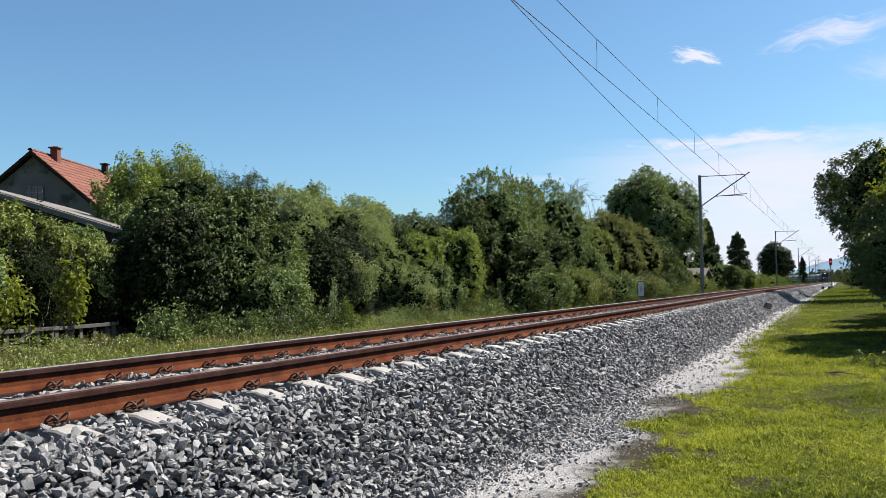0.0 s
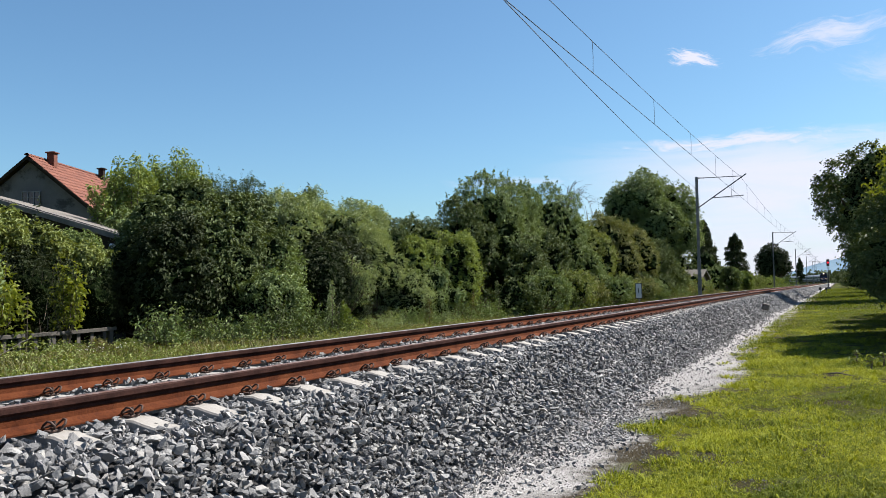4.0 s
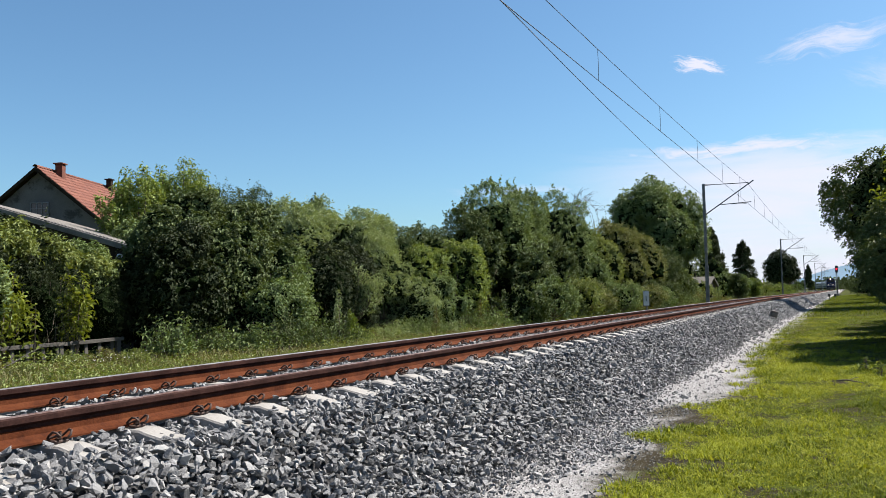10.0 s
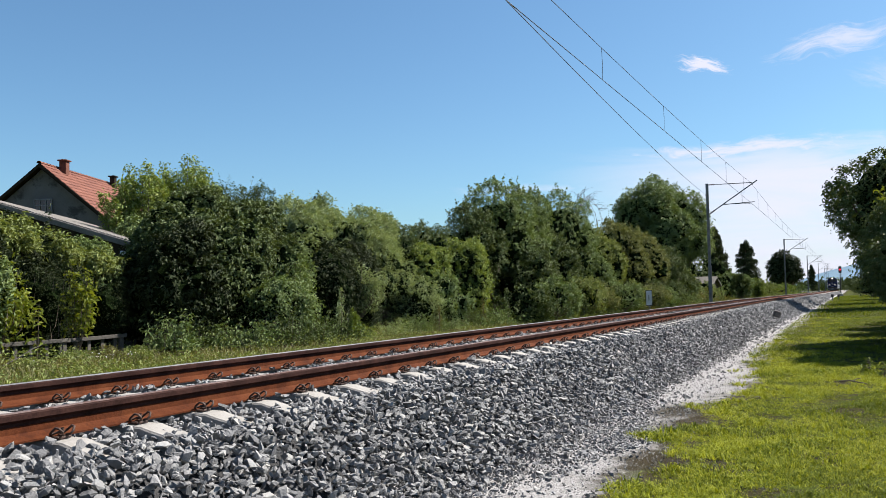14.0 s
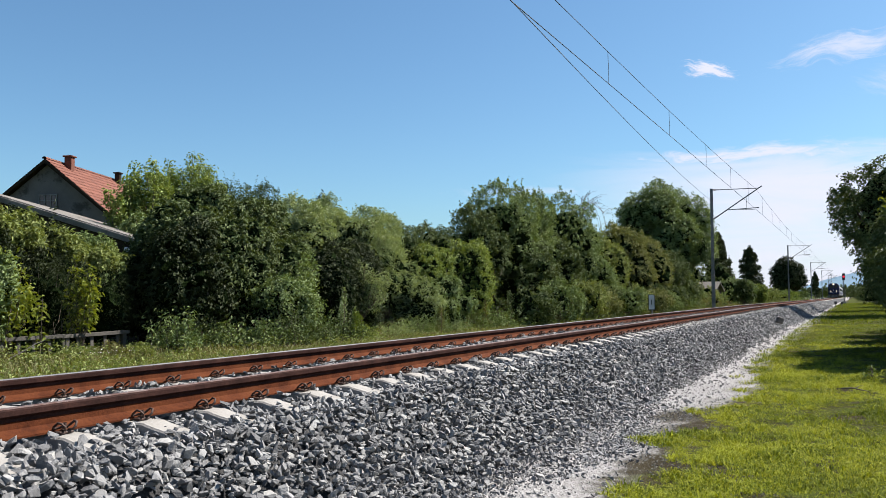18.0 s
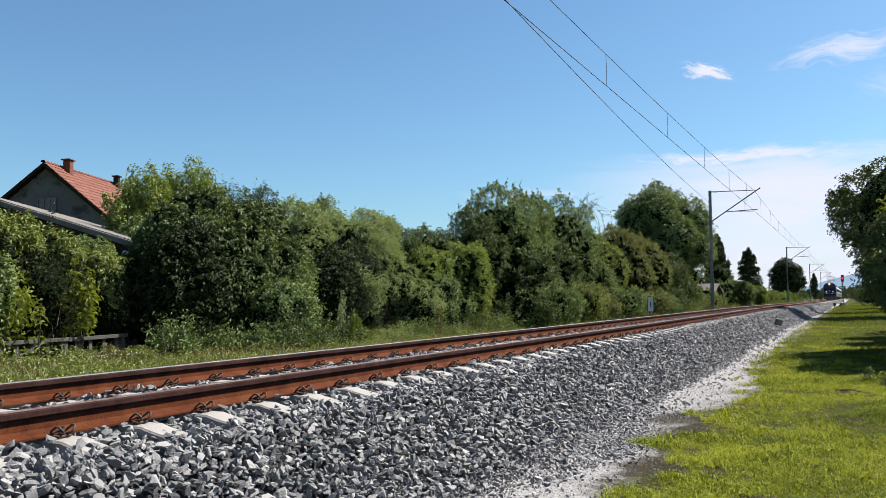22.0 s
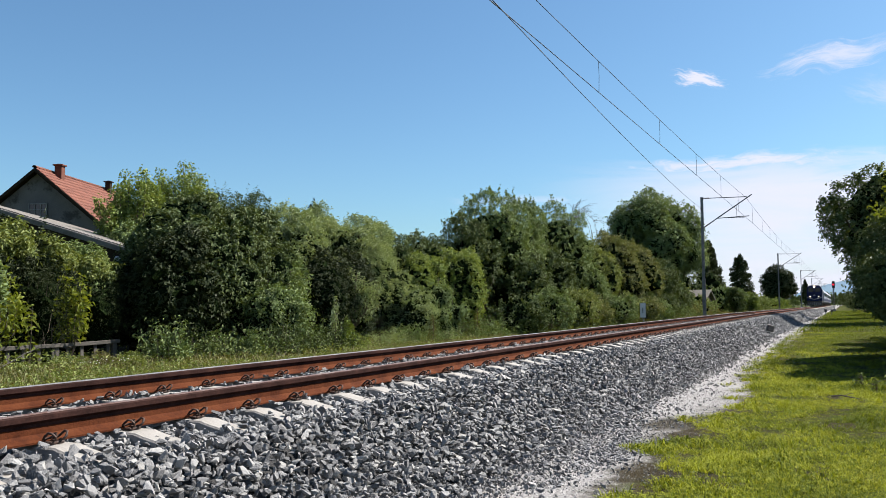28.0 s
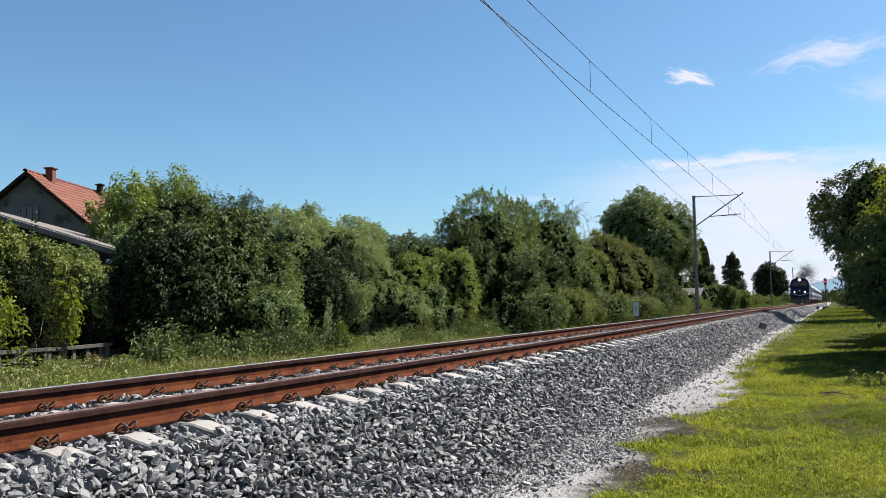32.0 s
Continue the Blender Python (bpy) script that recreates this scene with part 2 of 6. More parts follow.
M = {
    "stone": material("ballast_stone", ((0.042, 0.042, 0.043), (0.093, 0.093, 0.095), (0.152, 0.15, 0.15), (0.215, 0.213, 0.21), (0.35, 0.335, 0.305)), 0.85, 0, 9.0, 0.6, 70.0, "island"),
    "stone_piece": material("ballast_stone_piece", ((0.042, 0.042, 0.043), (0.093, 0.093, 0.095), (0.152, 0.15, 0.15), (0.215, 0.213, 0.21), (0.35, 0.335, 0.305)), 0.85, 0, 9.0, 0.6, 70.0, "object"),
    # bed: nearly black, the shade of the gaps between stones put into its colour
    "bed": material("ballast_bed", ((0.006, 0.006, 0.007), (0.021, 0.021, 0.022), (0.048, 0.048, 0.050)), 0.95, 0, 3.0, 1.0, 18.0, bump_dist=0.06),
    "gravel": material("grey_gravel", ((0.05, 0.05, 0.05), (0.1, 0.098, 0.094), (0.165, 0.16, 0.15)), 0.9, 0, 9.0, 0.5, 70.0, "island"),
    "dust": material("pale_grit", ((0.18, 0.17, 0.162), (0.27, 0.26, 0.25), (0.36, 0.35, 0.34)), 0.95, 0, 6.0, 0.6, 90.0, "island"),
    "rust": material("rusty_steel", ((0.036, 0.0095, 0.0036), (0.066, 0.0185, 0.0066), (0.09, 0.0285, 0.0105)), 0.85, 0.0, 5.0, 0.25, 50.0, stain=((0.027, 0.0105, 0.0045), 9.0, 0.6), spec=0.08),
    "rail_side": material("dark_rail_side_and_shade", ((0.012, 0.0055, 0.0042), (0.026, 0.012, 0.01), (0.045, 0.021, 0.016)), 0.75, 0.0, 5.0, 0.2, 60.0, stain=((0.045, 0.02, 0.013), 7.0, 0.66), spec=0.06),
    "rust_dark": material("dark_rusty_steel", ((0.017, 0.008, 0.006), (0.036, 0.017, 0.011), (0.060, 0.027, 0.016)), 0.75, 0.0, 12.0, 0.25, 90.0),
    "steel": material("worn_rail_head", ((0.085, 0.052, 0.042), (0.13, 0.088, 0.076), (0.18, 0.138, 0.122)), 0.55, 0.25, 3.0, 0.08, 60.0, stain=((0.085, 0.04, 0.026), 6.0, 0.45)),
    # paler than the worn head, with the far rail's sun glint in its colour
    "bright_steel": material("rail_head_glint", ((0.2, 0.17, 0.155), (0.32, 0.3, 0.29), (0.42, 0.41, 0.4)), 0.42, 0.7, 3.0, 0.05, 60.0),
    "concrete": material("pale_concrete", ((0.165, 0.152, 0.134), (0.222, 0.207, 0.188), (0.262, 0.249, 0.231)), 0.85, 0, 5.0, 0.25, 70.0, stain=((0.137, 0.124, 0.107), 7.0, 0.62)),
    "grey_concrete": material("grey_concrete", ((0.132, 0.132, 0.126), (0.192, 0.189, 0.180), (0.240, 0.234, 0.222)), 0.9, 0, 3.0, 0.35, 40.0),
    "galvanised": material("galvanised_steel", ((0.091, 0.095, 0.098), (0.140, 0.143, 0.147), (0.189, 0.193, 0.196)), 0.55, 0.6, 4.0, 0.1, 40.0),
    "wire": material("dark_copper_wire", ((0.03, 0.032, 0.035), (0.055, 0.055, 0.055)), 0.6, 0.5, 4.0, 0.0, 30.0),
    "insulator": material("brown_porcelain", ((0.09, 0.045, 0.03), (0.14, 0.07, 0.045)), 0.25, 0, 6.0, 0.0, 30.0),
    "bark": material("bark", ((0.05, 0.04, 0.03), (0.1, 0.08, 0.06), (0.16, 0.13, 0.1)), 0.95, 0, 3.0, 0.8, 25.0),
    "leaf_dark": leafy("dark_green_leaves", (0.026, 0.040, 0.016), (0.071, 0.101, 0.035), (0.160, 0.190, 0.077), 0.12, 0.2),
    "leaf_mid": leafy("green_leaves", (0.043, 0.066, 0.024), (0.127, 0.178, 0.066), (0.254, 0.305, 0.144), 0.15, 0.2),
    "leaf_light": leafy("light_green_leaves", (0.051, 0.083, 0.021), (0.152, 0.204, 0.050), (0.273, 0.314, 0.103), 0.22),
    "leaf_fresh": leafy("fresh_green_leaves", (0.047, 0.067, 0.020), (0.149, 0.185, 0.056), (0.278, 0.302, 0.119), 0.2),
    "leaf_yellow": leafy("yellow_green_leaves", (0.065, 0.09, 0.014), (0.135, 0.17, 0.026), (0.225, 0.245, 0.05), 0.36),
    "leaf_willow": leafy("grey_green_leaves", (0.098, 0.14, 0.072), (0.213, 0.268, 0.145), (0.37, 0.415, 0.27), 0.22, 0.2),
    "leaf_brown": leafy("brownish_green_leaves", (0.062, 0.076, 0.028), (0.134, 0.152, 0.056), (0.24, 0.228, 0.112), 0.2),
    "needle": leafy("dark_needles", (0.011, 0.018, 0.007), (0.028, 0.040, 0.015), (0.062, 0.076, 0.030), 0.08, 0.16),
    # near-black skins inside the crowns, with the shade of the foliage as their colour
    "inner": material("painted_foliage_shade", ((0.004, 0.007, 0.003), (0.008, 0.014, 0.005), (0.014, 0.022, 0.007)), 1.0, 0, 2.0, 1.0, 9.0, bump_dist=0.1, spec=0.0),
    "grass": leafy("grass_blades", (0.08, 0.102, 0.010), (0.21, 0.24, 0.019), (0.37, 0.37, 0.066), 0.3, 0.08),
    "grass_dark": leafy("dark_grass_blades", (0.03, 0.05, 0.008), (0.085, 0.112, 0.015), (0.18, 0.195, 0.036), 0.38, 0.08),
    "weed": leafy("roadside_weeds", (0.056, 0.06, 0.02), (0.115, 0.115, 0.042), (0.235, 0.205, 0.11), 0.26),
    "plaster": material("weathered_plaster", ((0.072, 0.07, 0.075), (0.104, 0.102, 0.107), (0.136, 0.133, 0.137)), 0.95, 0, 0.7, 0.2, 20.0, stain=((0.038, 0.037, 0.04), 1.3, 0.52)),
    "tile": material("clay_roof_tile", ((0.085, 0.021, 0.011), (0.13, 0.037, 0.018), (0.168, 0.055, 0.03)), 0.8, 0, 1.0, 0.3, 20.0, "object"),
    "tile_all": material("clay_roof", ((0.085, 0.021, 0.011), (0.13, 0.037, 0.018), (0.168, 0.055, 0.03)), 0.8, 0, 1.0, 0.3, 20.0, "island"),
    "brick": material("red_brick", ((0.070, 0.021, 0.013), (0.105, 0.032, 0.017), (0.126, 0.045, 0.028)), 0.9, 0, 3.0, 0.4, 30.0),
    "old_wood": material("weathered_wood", ((0.034, 0.03, 0.025), (0.058, 0.052, 0.044), (0.09, 0.082, 0.07)), 0.9, 0, 2.0, 0.5, 30.0),
    "dark_wood": material("dark_wood", ((0.012, 0.009, 0.006), (0.022, 0.016, 0.011), (0.035, 0.026, 0.018)), 0.9, 0, 3.0, 0.3, 30.0, spec=0.15),
    "fibre": material("weathered_fibre_cement", ((0.068, 0.06, 0.052), (0.115, 0.105, 0.094), (0.165, 0.153, 0.14)), 0.95, 0, 2.0, 0.4, 30.0, stain=((0.069, 0.059, 0.045), 2.5, 0.58)),
    "smoke": material("diesel_smoke", ((0.11, 0.107, 0.104), (0.2, 0.195, 0.19)), 1.0, 0, 2.0, 0.0, 10.0, spec=0.0),
    "white": material("white_enamel", ((0.510, 0.510, 0.495), (0.585, 0.585, 0.570)), 0.45, 0, 3.0, 0.05, 30.0),
    "black": material("black_paint", ((0.012, 0.012, 0.013), (0.025, 0.025, 0.026)), 0.55, 0, 3.0, 0.1, 30.0),
    "blue": material("dark_blue_paint", ((0.004, 0.007, 0.03), (0.007, 0.011, 0.05), (0.011, 0.018, 0.068)), 0.5, 0, 1.0, 0.05, 20.0, spec=0.15),
    "silver": material("silver_grey_paint", ((0.2, 0.205, 0.215), (0.26, 0.265, 0.275), (0.31, 0.315, 0.32)), 0.5, 0.2, 0.8, 0.05, 20.0),
    "undercarriage": material("grimy_undercarriage", ((0.015, 0.014, 0.013), (0.035, 0.032, 0.028), (0.06, 0.052, 0.045)), 0.85, 0.1, 3.0, 0.3, 20.0),
    "glass": material("window_glass", ((0.012, 0.014, 0.016), (0.025, 0.028, 0.03)), 0.16, 0.0, 2.0, 0.0, 10.0, spec=0.5),
    "lamp": glow("lit_headlamp", (1.0, 0.74, 0.5), 1.5),
    "red_lamp": glow("red_signal_light", (1.0, 0.03, 0.06), 0.6),
    # the hills' blue is distance haze put into their colour
    "hill": material("haze_blue_hills", ((0.096, 0.150, 0.198), (0.126, 0.186, 0.240), (0.150, 0.216, 0.276)), 1.0, 0, 0.004, 0.0, 0.02, spec=0.0),
}


# ---- mesh helpers ----
def mesh_from(name, verts, faces, mat, smooth=False):
    """A mesh from an array of points and an array of faces of one corner count."""
    verts, faces = np.asarray(verts, np.float32), np.asarray(faces, np.int32)
    me = bpy.data.meshes.new(name)
    k = faces.shape[1]
    me.vertices.add(len(verts))
    me.vertices.foreach_set("co", verts.ravel())
    me.loops.add(faces.size)
    me.loops.foreach_set("vertex_index", faces.ravel())
    me.polygons.add(len(faces))
    me.polygons.foreach_set("loop_start", np.arange(0, faces.size, k, dtype=np.int32))
    me.polygons.foreach_set("use_smooth", np.full(len(faces), smooth))
    me.update(calc_edges=True)
    me.materials.append(mat)
    return me


def grade(y):
    """The land falls gently away along the line."""
    return -0.0028 * np.clip(np.asarray(y, float) - 50.0, 0.0, 3000.0)


def thing(name, at=(0, 0, 0), turn=0.0):
    ob = new(name)
    ob.empty_display_size = 0.1
    ob.matrix_world = pose(at[0], at[1], at[2] + float(grade(at[1])), 0, 0, turn)
    return ob


def bm_mesh(name, bm, mat, smooth=False):
    bmesh.ops.recalc_face_normals(bm, faces=bm.faces)
    me = bpy.data.meshes.new(name)
    bm.to_mesh(me)
    bm.free()
    for m in (mat if isinstance(mat, (list, tuple)) else (mat,)):
        me.materials.append(m)
    if smooth:
        me.polygons.foreach_set("use_smooth", [True] * len(me.polygons))
    return me


def part(name, data, mat, parent, label="", at=None, smooth=False):
    """Links a bmesh or a mesh as one object under a thing or a part."""
    me = data if isinstance(data, bpy.types.Mesh) else bm_mesh(name, data, mat, smooth)
    ob = new(name, me)
    ob.parent = parent
    if at is not None:
        ob.matrix_basis = at
    if label:
        ob["label"] = label
    return ob


def box(sx, sy, sz, at=(0, 0, 0), bevel=0.0, bm=None, turn=(0, 0, 0), segs=1):
    """A box centred on at, with bevelled edges."""
    own = bmesh.new()
    bmesh.ops.create_cube(own, size=1.0, matrix=Matrix.Diagonal((sx, sy, sz, 1)))
    if bevel:
        bmesh.ops.bevel(own, geom=own.edges[:], offset=bevel, segments=segs, affect="EDGES", profile=0.6)
    bmesh.ops.transform(own, matrix=pose(*at, *turn), verts=own.verts)
    if bm is None:
        return own
    tmp = bpy.data.meshes.new("tmp")
    own.to_mesh(tmp)
    own.free()
    bm.from_mesh(tmp)
    bpy.data.meshes.remove(tmp)
    return bm


def rod(a, b, r, r2=None, n=8, bm=None):
    """A round bar from a to b."""
    a, b = Vector(a), Vector(b)
    bm = bm or bmesh.new()
    m = Matrix.Translation((a + b) / 2) @ (b - a).to_track_quat("Z", "Y").to_matrix().to_4x4()
    bmesh.ops.create_cone(bm, cap_ends=True, segments=n, radius1=r, radius2=r if r2 is None else r2, depth=(b - a).length, matrix=m)
    return bm


def prism(profile, y0, y1, bm=None):
    """A profile in x, z drawn out along y."""
    bm = bm or bmesh.new()
    a = [bm.verts.new((x, y0, z)) for x, z in profile]
    b = [bm.verts.new((x, y1, z)) for x, z in profile]
    n = len(profile)
    bm.faces.new(a)
    bm.faces.new(b[::-1])
    for i in range(n):
        bm.faces.new((a[i], b[i], b[(i + 1) % n], a[(i + 1) % n]))
    return bm


def tube(points, r, n=5):
    """A mesh tube along points, as arrays of verts and quads."""
    pts = np.asarray(points, float)
    tan = np.gradient(pts, axis=0)
    tan /= np.linalg.norm(tan, axis=1)[:, None] + 1e-9
    ref = np.where(np.abs(tan[:, 2:3]) > 0.9, np.array([[1.0, 0, 0]]), np.array([[0, 0, 1.0]]))
    s = np.cross(tan, ref)
    s /= np.linalg.norm(s, axis=1)[:, None] + 1e-9
    u = np.cross(s, tan)
    rr = np.broadcast_to(np.asarray(r, float).reshape(-1, 1, 1), (len(pts), 1, 1))
    th = np.linspace(0, 2 * np.pi, n, endpoint=False)
    ring = pts[:, None] + rr * (np.cos(th)[None, :, None] * s[:, None] + np.sin(th)[None, :, None] * u[:, None])
    f = []
    for i in range(len(pts) - 1):
        for j in range(n):
            k = (j + 1) % n
            f.append((i * n + j, i * n + k, (i + 1) * n + k, (i + 1) * n + j))
    return ring.reshape(-1, 3), np.array(f)


def tubes(name, lines, mat, n=5):
    vs, fs, o = [], [], 0
    for pts, r in lines:
        v, f = tube(pts, r, n)
        vs.append(v)
        fs.append(f + o)
        o += len(v)
    return mesh_from(name, np.concatenate(vs), np.concatenate(fs), mat, True)


# ---- the line of the track ----
STRAIGHT, RADIUS = 380.0, 520.0


def track(s):
    """Place and heading (radians, left positive) of the track's axis s metres along it."""
    if s <= STRAIGHT:
        return 0.0, s, 0.0
    a = (s - STRAIGHT) / RADIUS
    return -RADIUS * (1 - math.cos(a)), STRAIGHT + RADIUS * math.sin(a), a


def sweep(name, profile, stops, mat):
    """A closed profile in x, z carried along the track."""
    v, f, n = [], [], len(profile)
    for s in stops:
        x0, y0, a = track(s)
        dz = float(grade(y0))
        v += [(x0 + px * math.cos(a), y0 + px * math.sin(a), pz + dz) for px, pz in profile]
    for i in range(len(stops) - 1):
        for j in range(n):
            k = (j + 1) % n
            f.append((i * n + j, (i + 1) * n + j, (i + 1) * n + k, i * n + k))
    return mesh_from(name, v, f, mat)


STOPS = [-25.0, 0.0, 50.0, 200.0] + [380.0 + 12 * i for i in range(22)]

# ---- ground ----
rng = np.random.default_rng(7)
GROUND_R, GROUND_L = -0.90, -0.66     # beside the path, and beyond the far rail


def lumps(x, y, f=1.0):
    return (np.sin(x * 1.7 * f + 0.6 * np.sin(y * 0.9 * f)) + np.sin(y * 1.3 * f + 1.1 * np.sin(x * 0.7 * f + 1.0)) + 0.6 * np.sin((x + y) * 2.9 * f)) / 2.6


HASH = np.random.default_rng(4).random((256, 256))


def patchy(x, y, f=1.0):
    """Smooth random patches between -1 and 1."""
    x, y = np.asarray(x, float) * f + 1000.3, np.asarray(y, float) * f + 1000.7
    out, amp, tot = 0.0, 1.0, 0.0
    for _ in range(3):
        i0, j0 = np.floor(x).astype(int), np.floor(y).astype(int)
        u, v = x - i0, y - j0
        u, v = u * u * (3 - 2 * u), v * v * (3 - 2 * v)
        a, b = HASH[i0 % 256, j0 % 256], HASH[(i0 + 1) % 256, j0 % 256]
        c, d = HASH[i0 % 256, (j0 + 1) % 256], HASH[(i0 + 1) % 256, (j0 + 1) % 256]
        out = out + amp * ((a * (1 - u) + b * u) * (1 - v) + (c * (1 - u) + d * u) * v)
        tot += amp
        amp *= 0.55
        x, y = x * 2.1 + 7.7, y * 2.1 + 3.1
    return (out / tot - 0.5) * 2.6


def ground_z(x, y):
    x, y = np.asarray(x, float), np.asarray(y, float)
    mid = np.clip((x + 4.0) / 3.0, 0, 1)
    z = GROUND_L + (GROUND_R - GROUND_L) * mid * mid * (3 - 2 * mid)
    near = np.exp(-((y - 10) / 60) ** 2)
    z = z + 0.012 * near * lumps(x, y) * np.clip((np.abs(x) - 1.5) / 2, 0, 1)
    return z + 0.10 * np.clip((x - 4.2) / 3.0, 0, 1) + grade(y)


def spaced(stops):
    return np.concatenate([np.arange(a, b, st) for a, b, st in stops])


gx = spaced(((-4000, -400, 600), (-400, -40, 40), (-40, -12, 4), (-12, 2, 1.0), (2, 9, 0.25), (9, 40, 4), (40, 400, 60), (400, 4001, 600)))
gy = spaced(((-4000, -400, 600), (-400, -20, 60), (-20, 2, 2), (2, 30, 0.4), (30, 50, 2), (50, 90, 4), (90, 610, 40), (610, 4300, 600)))
GX, GY = np.meshgrid(gx, gy)
gv = np.stack([GX, GY, ground_z(GX, GY)], -1).reshape(-1, 3)
i, j = np.meshgrid(np.arange(len(gx) - 1), np.arange(len(gy) - 1))
a0 = (j * len(gx) + i).ravel()
gf = np.stack([a0, a0 + 1, a0 + 1 + len(gx), a0 + len(gx)], -1)


# bare, trodden spots: place and half sizes
BARE = [(4.45, 8.8, 0.42, 0.25), (4.83, 8.1, 0.4, 0.4), (4.97, 11.2, 0.32, 0.45), (3.72, 7.55, 0.42, 0.5), (4.14, 7.3, 0.24, 0.2), (3.08, 10.7, 0.3, 0.45), (4.45, 6.6, 0.3, 0.2), (4.9, 14.5, 0.4, 0.5), (3.4, 9.9, 0.18, 0.3), (5.2, 6.9, 0.3, 0.2)]


def ground_material():
    """Grass and soil, with a strip of pale grit along the foot of the ballast."""
    m = bpy.data.materials.new("grass_soil_and_grit")
    k = G(nodes_of(m))
    co = k.n("ShaderNodeTexCoord").outputs["Object"]
    sp = k.n("ShaderNodeSeparateXYZ", {0: co})
    x = sp.outputs[0]
    wob = k.math("MULTIPLY", k.math("SUBTRACT", k.noise(co, 0.9, 6.0, 0.65), 0.5), 1.1)
    edge = k.math("ADD", x, wob)
    fine = k.noise(co, 45.0, 5.0, 0.65)
    grain = k.n("ShaderNodeTexVoronoi", {"Vector": co, "Scale": 45.0})
    grit = k.mix(k.ramp(fine, 0.3, 0.7), (0.15, 0.142, 0.135, 1), (0.33, 0.318, 0.308, 1))
    grit = k.mix(k.ramp(grain.outputs["Distance"], 0.5, 0.15, 0.0, 0.6), grit, (0.39, 0.378, 0.368, 1))
    soil = k.mix(k.noise(co, 3.0, 6.0), (0.018, 0.014, 0.008, 1), (0.055, 0.045, 0.028, 1))
    turf = k.mix(k.ramp(k.noise(co, 6.0, 5.0, 0.65), 0.3, 0.7), (0.028, 0.04, 0.007, 1), (0.075, 0.092, 0.013, 1))
    patch = k.ramp(k.noise(co, 1.7, 5.0, 0.65), 0.5, 0.66)
    turf = k.mix(k.math("MULTIPLY", patch, 0.6), turf, soil)
    # the grit runs out into the grass in a bay
    bay = k.math("MULTIPLY", k.ramp(sp.outputs[1], 11.0, 13.0), k.ramp(sp.outputs[1], 18.5, 16.0))
    edge = k.math("SUBTRACT", edge, k.math("MULTIPLY", bay, 0.36))
    is_turf = k.ramp(edge, 3.28, 3.6)
    col = k.mix(is_turf, grit, turf)
    left = k.ramp(x, -2.2, -3.0)
    col = k.mix(left, col, turf)
    brown = k.math("MULTIPLY", k.ramp(k.noise(co, 1.6, 5.0, 0.65), 0.44, 0.58), k.ramp(edge, 2.75, 3.3))
    col = k.mix(k.math("MULTIPLY", brown, 0.8), col, soil)
    fringe = k.math("MULTIPLY", k.ramp(edge, 3.1, 3.35), k.ramp(edge, 4.0, 3.6))
    col = k.mix(k.math("MULTIPLY", fringe, k.ramp(k.noise(co, 5.0, 4.0, 0.6), 0.3, 0.55, 0.15, 0.95)), col, soil)
    # bare trodden spots
    rim = k.math("MULTIPLY", k.math("SUBTRACT", k.noise(co, 4.0, 6.0, 0.65), 0.5), 2.4)
    for bx, by, rx, ry in BARE:
        p, q = k.math("DIVIDE", k.math("SUBTRACT", x, bx), rx * 1.3), k.math("DIVIDE", k.math("SUBTRACT", sp.outputs[1], by), ry * 1.3)
        spot = k.ramp(k.math("ADD", rim, k.math("ADD", k.math("MULTIPLY", p, p), k.math("MULTIPLY", q, q))), 1.3, 0.4, 0.0, 0.9)
        col = k.mix(spot, col, soil)
    bp = k.n("ShaderNodeBump", {"Strength": 0.7, "Distance": 0.03, "Height": k.math("ADD", fine, k.math("MULTIPLY", grain.outputs["Distance"], 0.5))})
    sh = k.n("ShaderNodeBsdfPrincipled", {"Base Color": col, "Roughness": 0.95, "Normal": bp.outputs[0], "Specular IOR Level": 0.02})
    k.n("ShaderNodeOutputMaterial", {0: sh.outputs[0]})
    return m


ground = tagged(new("ground", mesh_from("ground", gv, gf, ground_material(), True)), "grassy ground with a strip of pale grit beside the ballast", "ground", kind="structure")

# ---- ballast ----
CREST, TOP = 1.5, -0.215
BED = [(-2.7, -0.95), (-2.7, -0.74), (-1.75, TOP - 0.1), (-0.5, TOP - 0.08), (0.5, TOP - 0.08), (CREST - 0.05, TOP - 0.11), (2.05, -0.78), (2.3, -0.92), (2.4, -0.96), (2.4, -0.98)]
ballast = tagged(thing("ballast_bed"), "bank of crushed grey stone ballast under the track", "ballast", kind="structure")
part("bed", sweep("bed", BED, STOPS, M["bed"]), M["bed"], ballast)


def bank_z(x):
    ax = np.abs(x)
    return np.interp(ax, (0, CREST, 2.05, 2.3, 2.6, 3.6), (TOP, TOP, -0.67, -0.83, -0.89, -0.89))


